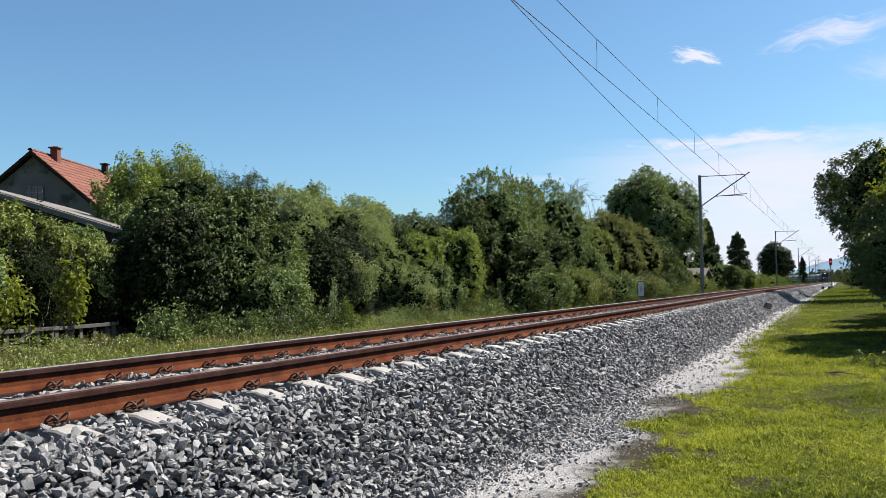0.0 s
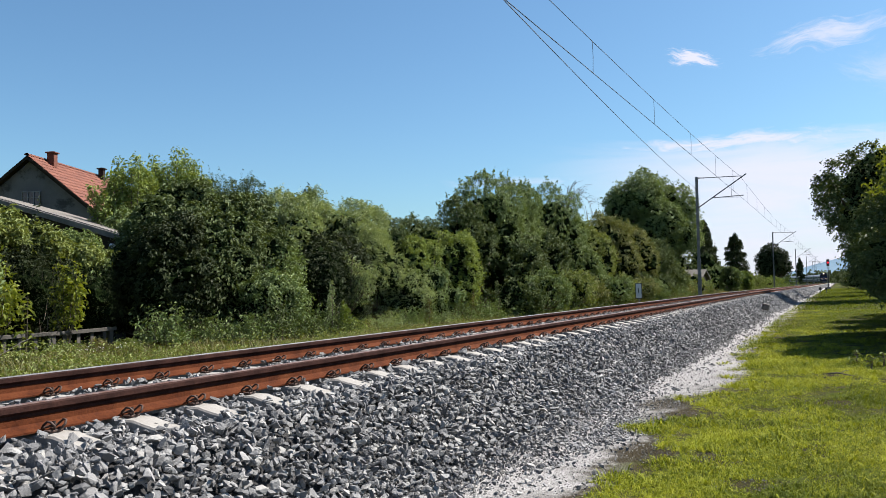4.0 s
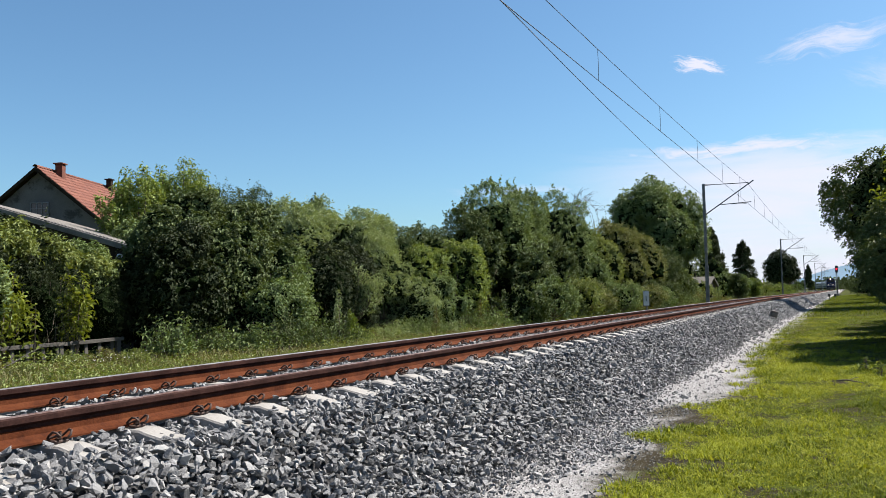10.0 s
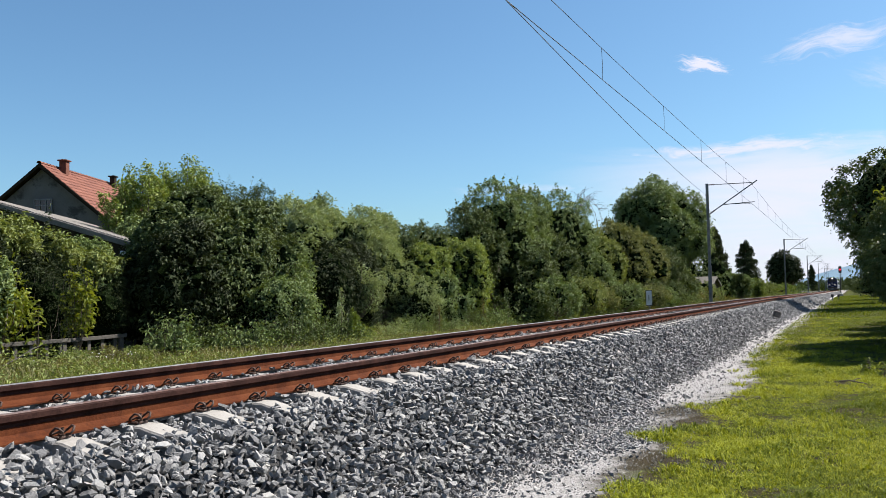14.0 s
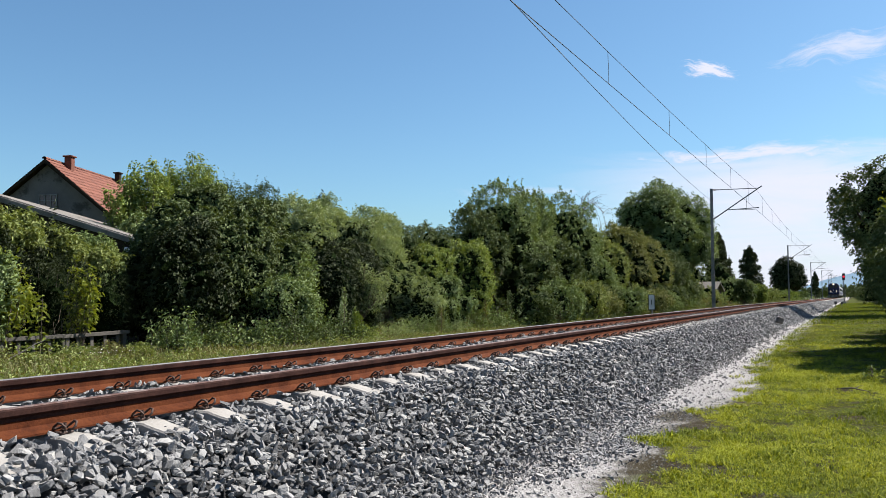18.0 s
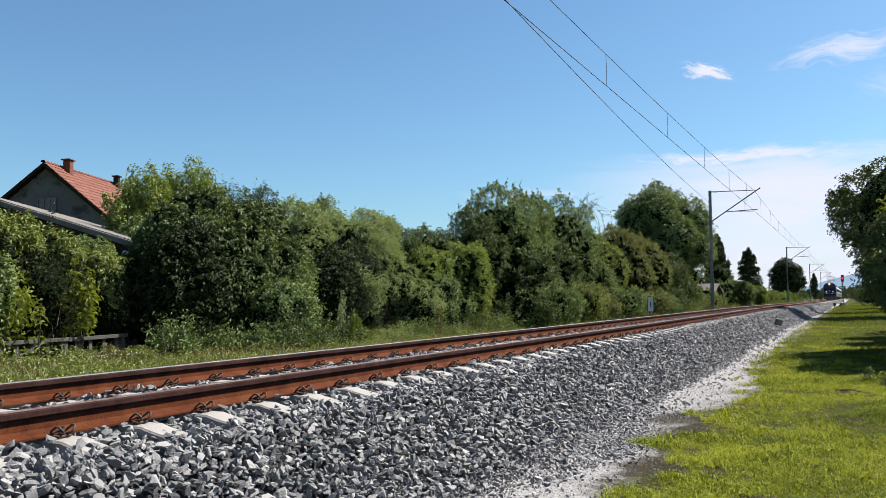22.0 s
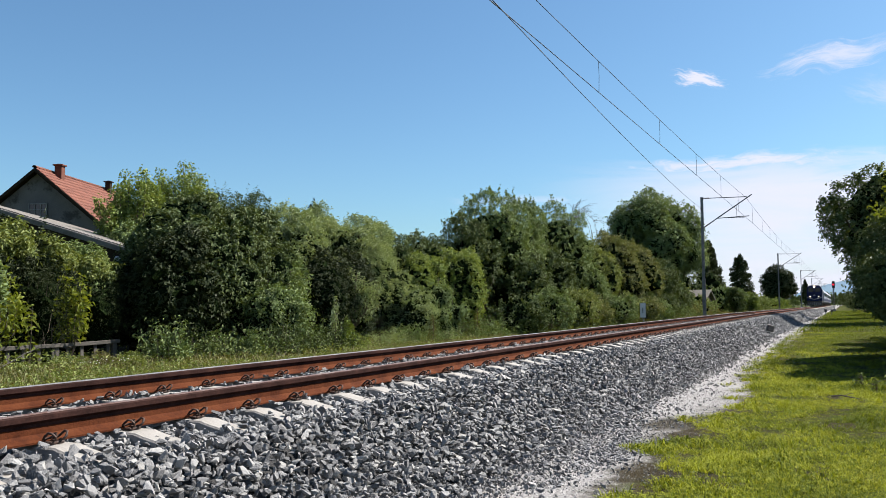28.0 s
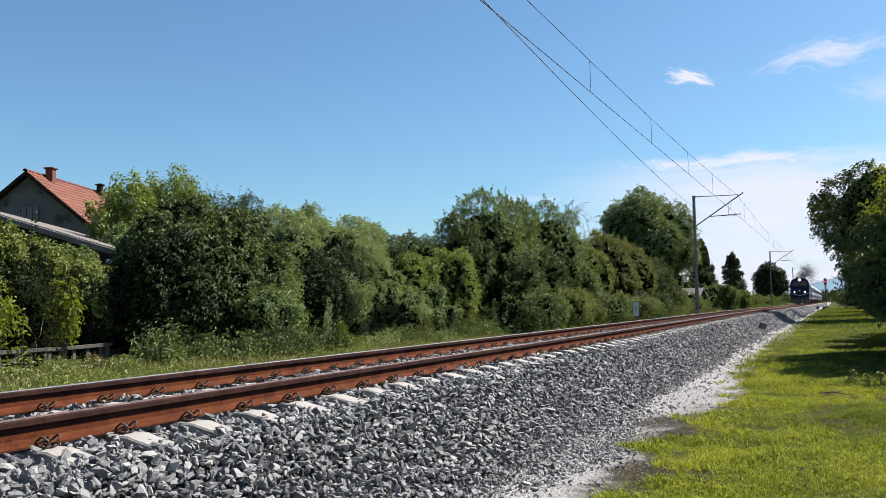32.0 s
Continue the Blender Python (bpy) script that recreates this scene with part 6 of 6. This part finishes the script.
def shed():
    """A long low shed whose corrugated roof slopes down towards the track."""
    ob = tagged(thing("shed", (-17.0, 17.4, GL)), "low wooden shed with a weathered corrugated roof", "shed")
    a, b = Vector((-3.4, -0.8, 4.88)), Vector((4.75, -0.99, 2.82))
    d = b - a
    side = Vector((-d.y, d.x, 0)).normalized() * -1.0
    nrm = d.cross(side).normalized()
    if nrm.z < 0:
        nrm = -nrm
    waves = 56
    vs, fs = [], []
    back = Vector((-0.1, 1.0, -0.118)).normalized() * 5.0
    for row, (off, dz) in enumerate(((Vector((0, 0, 0)), 0.0), (back, 0.0))):
        for k in range(waves * 4 + 1):
            u = k / (waves * 4)
            vs.append(a + d * u + off + nrm * (0.012 * math.sin(k * math.pi / 2)))
    n = waves * 4 + 1
    fs = [(k, k + 1, n + k + 1, n + k) for k in range(n - 1)]
    lower = [v - nrm * 0.05 for v in vs]
    vs2 = vs + lower
    fs += [(2 * n + q[3], 2 * n + q[2], 2 * n + q[1], 2 * n + q[0]) for q in fs]
    fs += [(k + 1, k, 2 * n + k, 2 * n + k + 1) for k in range(n - 1)]
    part("roof", mesh_from("roof", [v[:] for v in vs2], fs, M["fibre"]), None, ob, "grey corrugated roof sheets")
    ang = math.degrees(math.atan2(d.y, d.x))
    pitch = math.degrees(math.atan2(d.z, math.hypot(d.x, d.y)))
    mid = (a + b) / 2
    part("verge_board", box(d.length, 0.06, 0.16, (mid.x, mid.y - 0.03, mid.z - 0.11), 0.01, turn=(0, -pitch, ang)), M["fibre"], ob, "weathered pale verge board")
    bm = bmesh.new()
    ins = back * 0.06
    pts = [a + ins, b + ins - d * 0.05, b + back * 0.94 - d * 0.05, a + back * 0.94]
    lo = [bm.verts.new((p.x, p.y, -0.1)) for p in pts]
    hi = [bm.verts.new((p.x, p.y, p.z - 0.2)) for p in pts]
    for k in range(4):
        bm.faces.new((lo[k], lo[(k + 1) % 4], hi[(k + 1) % 4], hi[k]))
    bm.faces.new(hi)
    part("wall", bm, M["dark_wood"], ob, "dark boarded wall")
    part("gutter_end", box(0.35, 0.12, 0.1, (b.x - 0.4, b.y - 0.12, b.z - 0.28), 0.02, turn=(0, 15, ang)), M["white"], ob, "white gutter end")


shed()


def low_fence():
    ob = tagged(thing("low_fence", (-10.1, 9.0, GL + 0.12)), "low weathered plank fence in the weeds", "fence")
    for k in range(4):
        part("post", box(0.09, 0.11, 0.5, (0.02, 0.15 + k * 1.55, 0.1), 0.01), M["old_wood"], ob)
    for k in range(3):
        part("plank", box(0.045, 1.62, 0.085, (0.08, 0.9 + k * 1.6, 0.30 + 0.012 * k), 0.008, turn=(0.8 * k - 0.5, 0, 0)), M["old_wood"], ob)
    for k in range(13):
        part("paling", box(0.025, 0.09, 0.3, (0.035, 0.3 + k * 0.36, 0.13), 0.004, turn=(2 * math.sin(k * 2.1), 0, 0)), M["old_wood"], ob)


low_fence()


def text_mesh(words, size, mat):
    c = bpy.data.curves.new("digit", "FONT")
    c.body, c.size, c.align_x, c.align_y, c.extrude = words, size, "CENTER", "CENTER", 0.002
    ob = bpy.data.objects.new("digit", c)
    me = bpy.data.meshes.new_from_object(ob)
    bpy.data.objects.remove(ob)
    me.materials.clear()
    me.materials.append(mat)
    return me


def marker():
    ob = tagged(thing("track_sign", (-2.3, 34.0, GL)), "small white rectangular track sign with a black figure 1", "sign")
    z = 0.31 - GL
    part("post", box(0.05, 0.05, 1.5, (0, 0.04, 0.55), 0.006), M["galvanised"], ob)
    part("border", box(0.27, 0.012, 0.64, (0, 0, z), 0.002), M["black"], ob, "black border")
    face = part("board", box(0.225, 0.012, 0.585, (0, -0.004, z), 0.002), M["white"], ob, "white enamel board")
    part("figure", text_mesh("1", 0.3, M["black"]), None, face, "black figure 1", pose(0, -0.013, z - 0.01, 90, 0, 0))


marker()


def signal():
    ob = tagged(thing("railway_signal", (3.55, 175.0, GR)), "dark railway signal showing a red light", "railway signal")
    part("mast", rod((0, 0, -0.1), (0, 0, 5.0), 0.08, 0.06), M["black"], ob)
    part("base", box(0.7, 0.5, 0.5, (0, 0, 0.2), 0.03), M["grey_concrete"], ob)
    head = part("head", box(0.54, 0.18, 1.35, (0, -0.14, 5.12), 0.2, segs=4), M["black"], ob, "black backboard with rounded ends")
    for k, z in enumerate((5.55, 5.15, 4.78)):
        part("hood", rod((0, -0.2, z), (0, -0.42, z + 0.02), 0.14, 0.14, 12), M["black"], head)
        if k == 1:
            part("lit_lens", rod((0, -0.425, z), (0, -0.44, z), 0.18, 0.18, 16), M["red_lamp"], head, "glowing red lens")
        else:
            part("lens", rod((0, -0.425, z), (0, -0.43, z), 0.1, 0.1, 12), M["glass"], head)
    bm = bmesh.new()
    for s in (-0.2, 0.2):
        rod((s, 0.25, 0), (s, 0.12, 4.4), 0.02, bm=bm, n=5)
    for k in range(14):
        rod((-0.2, 0.25 - 0.009 * k, 0.3 + k * 0.3), (0.2, 0.25 - 0.009 * k, 0.3 + k * 0.3), 0.012, bm=bm, n=5)
    part("ladder", bm, M["galvanised"], ob)


signal()


def small_post(x, y, h, w):
    ob = tagged(thing("trackside_post", (x, y, GR)), "short dark post with a small box beside the track", "post", "small trackside posts")
    part("stake", box(0.1, 0.1, h, (0, 0, h / 2), 0.01), M["galvanised"], ob)
    part("cabinet", box(w, 0.25, 0.35, (0, 0, h), 0.03), M["black"], ob)


small_post(3.15, 112.0, 0.6, 0.3)
small_post(3.75, 118.0, 0.55, 0.26)

ob = tagged(thing("concrete_block", (2.2, 38.8, -0.56), 14), "weathered grey concrete block lying on the ballast", "block")
part("block", box(0.3, 0.3, 0.28, (0, 0, 0.05), 0.05, segs=2, turn=(4, 16, 0)), M["fibre"], ob)

ob = tagged(thing("outbuilding", (-7.9, 92.0, GL), 90.0), "low grey outbuilding half hidden by bushes", "outbuilding")
part("wall", prism([(-3, 0), (3, 0), (3, 1.75), (0, 2.2), (-3, 1.75)], 0, 4), M["dark_wood"], ob)
part("roof", prism([(-3.4, 1.75), (0, 2.75), (3.4, 1.75), (3.4, 1.6), (0, 2.6), (-3.4, 1.6)], -0.3, 4.3), M["old_wood"], ob, "brown-grey roof")

# far lattice mast, woods and hills
ob = tagged(thing("lattice_mast", (-4.0, 420.0, GR)), "thin steel lattice mast far away", "mast")
bm = bmesh.new()
for sx, sy in ((-1, -1), (1, -1), (1, 1), (-1, 1)):
    rod((sx * 0.8, sy * 0.8, 0), (sx * 0.25, sy * 0.25, 12), 0.07, bm=bm, n=4)
for k in range(10):
    w = 0.8 - 0.055 * k
    rod((-w, -w, k * 1.2), (w - 0.05, -w, k * 1.2 + 1.2), 0.04, bm=bm, n=4)
part("lattice", bm, M["galvanised"], ob)

wr = np.random.default_rng(99)
wp, wn, inner = [], [], []
for k in range(120):
    c = np.array([wr.uniform(-60, 70), wr.uniform(470, 620), 0.0])
    if abs(c[0] - track(c[1])[0]) < 7 and c[1] < 560:
        c[0] += 18
    h = wr.uniform(3.0, 5.2)
    bl = blobs_in((c[0], c[1], GL + float(grade(c[1])) + h * 0.95), (wr.uniform(3, 6), 4, h), 5, wr)
    p, nn = foliage_points(bl, 500, wr, 0.6, floor=GL + float(grade(c[1])))
    wp.append(p)
    wn.append(nn)
    inner += bl
tagged(new("far_woods", leaf_mesh("far_woods", np.concatenate(wp), np.concatenate(wn), 0.9, M["leaf_dark"], wr)), "dark woods across the end of the line", "woods", kind="stuff")
tagged(new("far_woods_shade", inner_mesh(inner, wr, 0.85)), "near-black skin that stands in for shade inside the far woods", "woods", kind="stuff")


def ridge(name, dist, base, amp, a0, a1, seed):
    n = 160
    a = np.radians(np.linspace(a0, a1, n))
    t = np.linspace(0, 1, n)
    rise = np.sqrt(np.clip(t / 0.11, 0, 1))
    h = rise * base + rise * amp * (np.sin(t * 9 + seed) + 0.5 * np.sin(t * 23 + seed * 2) + 0.2 * np.sin(t * 61 + seed)) / 1.7
    v, f = [], []
    for r, q in ((dist, 0.0), (dist + 350, 0.6), (dist + 700, 1.0)):
        v += [(math.sin(x) * r, math.cos(x) * r, -5 + z * q) for x, z in zip(a, h)]
    for k in range(2):
        f += [(k * n + i, k * n + i + 1, (k + 1) * n + i + 1, (k + 1) * n + i) for i in range(n - 1)]
    tagged(new(name, mesh_from(name, v, f, M["hill"], True)), "distant wooded hills on the horizon, coloured with blue haze", "hills", kind="structure")


ridge("backdrop", 2800.0, 97.0, 9.0, -3.2, 38.0, 2.4)

# ---- train ----
WHEEL = 0.46


def bogie(parent, y, wheels=2, pitch=2.4):
    b = part("bogie", box(2.1, pitch + 1.2, 0.28, (0, y, 0.72), 0.05), M["undercarriage"], parent)
    for k in range(wheels):
        yy = y + (k - (wheels - 1) / 2) * pitch / max(1, wheels - 1)
        bm = rod((-0.82, 0, 0), (-0.68, 0, 0), WHEEL, n=20)
        rod((0.68, 0, 0), (0.82, 0, 0), WHEEL, n=20, bm=bm)
        rod((-0.7, 0, 0), (0.7, 0, 0), 0.08, n=8, bm=bm)
        part("wheelset", bm, M["rust_dark"], b, "steel wheels on an axle", pose(0, yy, WHEEL))


def locomotive():
    """A dark blue diesel with a full-width cab. Its front is at y = 0 and looks at -y."""
    ob = tagged(thing("locomotive"), "dark blue diesel locomotive with lit headlamps on the track", "locomotive")
    sec = [(-1.42, 1.15), (1.42, 1.15), (1.42, 3.35), (1.28, 3.85), (0.85, 4.25), (-0.85, 4.25), (-1.28, 3.85), (-1.42, 3.35)]
    part("cab", prism(sec, 0.75, 3.6), M["blue"], ob)
    nose = [(-1.3, 1.15), (1.3, 1.15), (1.3, 2.45), (1.1, 2.75), (-1.1, 2.75), (-1.3, 2.45)]
    part("nose", prism(nose, 0.12, 0.78), M["blue"], ob)
    hood = [(-1.2, 1.15), (1.2, 1.15), (1.2, 3.2), (0.9, 3.55), (-0.9, 3.55), (-1.2, 3.2)]
    part("engine_hood", prism(hood, 3.6, 16.6), M["blue"], ob)
    part("underframe", box(2.8, 16.8, 0.35, (0, 8.6, 1.0), 0.04), M["undercarriage"], ob)
    part("fuel_tank", box(2.4, 4.0, 0.7, (0, 8.6, 0.62), 0.12), M["undercarriage"], ob)
    for s in (-1, 1):
        part("windscreen", box(0.95, 0.05, 0.75, (s * 0.58, 0.735, 3.35), 0.02), M["glass"], ob, "windscreen glass")
        lamp = part("headlamp", rod((s * 0.76, 0.12, 2.02), (s * 0.76, 0.02, 2.02), 0.2, 0.2, 16), M["black"], ob)
        part("lamp_lens", rod((s * 0.76, 0.02, 2.02), (s * 0.76, -0.01, 2.02), 0.12, 0.12, 16), M["lamp"], lamp, "bright lit lens")
        part("buffer", rod((s * 0.88, 0.15, 1.05), (s * 0.88, -0.45, 1.05), 0.12, 0.22, 12), M["undercarriage"], ob)
        part("stripe", box(1.3, 0.02, 0.06, (s * 0.66, 0.11, 1.62), 0.0, turn=(0, s * -14, 0)), M["white"], ob, "white nose stripe")
        part("side_stripe", box(0.02, 12.8, 0.14, (s * 1.212, 10.1, 2.0)), M["white"], ob)
        part("handrail", rod((s * 1.38, 3.8, 1.95), (s * 1.38, 16.4, 1.95), 0.025), M["white"], ob)
        for k in range(6):
            part("louvre", box(0.03, 1.5, 0.8, (s * 1.21, 4.9 + k * 2.0, 2.75), 0.01), M["black"], ob)
        part("side_window", box(0.03, 1.3, 0.8, (s * 1.42, 2.1, 3.0), 0.01), M["glass"], ob)
    part("top_lamp", rod((0, 0.75, 4.0), (0, 0.62, 4.0), 0.2, 0.2, 16), M["lamp"], ob, "bright lit roof lamp")
    part("emblem", rod((0, 0.13, 2.25), (0, 0.1, 2.25), 0.16, 0.16, 16), M["silver"], ob)
    plough = part("plough", box(2.7, 0.16, 0.7, (0, 0.12, 0.58), 0.03), M["black"], ob)
    for k in range(7):
        part("plough_bar", box(0.06, 0.03, 0.6, (-1.05 + 0.35 * k, 0.03, 0.56), 0.0, turn=(0, (k - 3) * 9, 0)), M["silver"], plough)
    part("stack", rod((0, 6.2, 3.5), (0, 6.2, 4.0), 0.22, 0.2, 12), M["undercarriage"], ob)
    bogie(ob, 3.0)
    bogie(ob, 13.8)
    return ob


def coach():
    """A passenger coach with its leading end at y = 0."""
    ob = tagged(thing("passenger_coach"), "silver-grey passenger coach with a blue band and dark windows", "coach", "coaches of the train")
    ln = 24.0
    sec = [(-1.38, 0.95), (1.38, 0.95), (1.42, 2.2), (1.4, 3.1), (1.15, 3.65), (0.6, 3.95), (-0.6, 3.95), (-1.15, 3.65), (-1.4, 3.1), (-1.42, 2.2)]
    part("body", prism(sec, 0, ln), M["silver"], ob)
    for s in (-1, 1):
        part("blue_band", box(0.02, ln - 0.4, 0.5, (s * 1.425, ln / 2, 1.45)), M["blue"], ob)
        for k in range(10):
            part("window", box(0.03, 1.25, 0.85, (s * 1.418, 3.2 + k * 1.95, 2.6), 0.01), M["glass"], ob)
        for yy in (1.3, ln - 1.3):
            part("door", box(0.03, 0.85, 2.0, (s * 1.42, yy, 2.0), 0.01), M["blue"], ob)
    part("gangway", box(1.2, 0.3, 2.3, (0, -0.12, 2.3), 0.05), M["black"], ob)
    part("underframe", box(2.3, ln - 2, 0.35, (0, ln / 2, 0.8), 0.04), M["undercarriage"], ob)
    bogie(ob, 3.2)
    bogie(ob, ln - 3.2)
    return ob


loco = locomotive()
coaches = [coach()]
for k in range(4):
    coaches.append(copy_thing(coaches[0], pose(0, 500, 0)))


def front_at(t):
    """How far along the track the locomotive's front is."""
    return 413.0 - 7.95 * t - 0.013 * t * t


def car_pose(s, length):
    """A vehicle whose leading end is s metres along the track."""
    x0, y0, _ = track(s)
    x1, y1, _ = track(s + length)
    return pose(x0, y0, float(grade(y0)), 0, 0, math.degrees(math.atan2(-(x1 - x0), y1 - y0)))


sr = np.random.default_rng(17)
puffs = []
puff_me = []
for k in range(3):
    # a loose cloud of soot flecks
    p = sr.normal(size=(4500, 3)) * (0.62, 0.45, 0.32)[k]
    nn = sr.normal(size=(4500, 3))
    nn /= np.linalg.norm(nn, axis=1)[:, None]
    puff_me.append(leaf_mesh("smoke_puff", p, nn, 0.03, M["smoke"], sr, 1.0))
for k in range(9):
    ob = new("smoke_puff", puff_me[k // 3])
    tagged(ob, "thin dark grey puff of diesel smoke over the locomotive", "smoke", "puffs of diesel smoke")
    puffs.append((ob, 30.85 + k * 0.11, sr.uniform(-1, 1, 3)))


def motions():
    """Everything that moves besides the camera."""
    stops = [0.0, 2.0, 4.0, 6.0, 8.0, 10.0, 12.0, 14.0, 16.0, 18.0, 20.0, 22.0, 24.0, 26.0, 28.0, 30.0, 32.0]
    walk(loco, [(t, car_pose(front_at(t), 17.0)) for t in stops])
    for n, c in enumerate(coaches):
        walk(c, [(t, car_pose(front_at(t) + 17.6 + n * 24.6, 24.0)) for t in stops])
    # wheels roll without slipping
    for car in [loco] + coaches:
        for w in car.children_recursive:
            if w.name.startswith("wheelset"):
                y0 = w.matrix_basis.translation.y
                walk(w, [(t, pose(0, y0, WHEEL, math.degrees((front_at(0) - front_at(t)) / WHEEL), 0, 0)) for t in (k / 15 for k in range(481))])
    for ob, start, r in puffs:
        rows = []
        for t in stops[:-2] + [30.0] + [30.5 + 0.1 * q for q in range(16)]:
            stack = front_at(t) + 6.2
            if t <= start:
                rows.append((t, pose(0, stack, 2.4 + float(grade(stack)))))
            else:
                age = t - start
                y0 = front_at(start) + 6.2
                rows.append((t, pose(-0.3 + 1.5 * age + r[0] * 0.5 * age, y0 - 2.0 * age + r[1] * 0.3, 3.3 + 1.9 * (1 - math.exp(-3 * age)) + 0.5 * age + r[2] * 0.7 * age, 20 * age * r[0], 15 * age * r[1], 0)))
        walk(ob, rows)


motions()
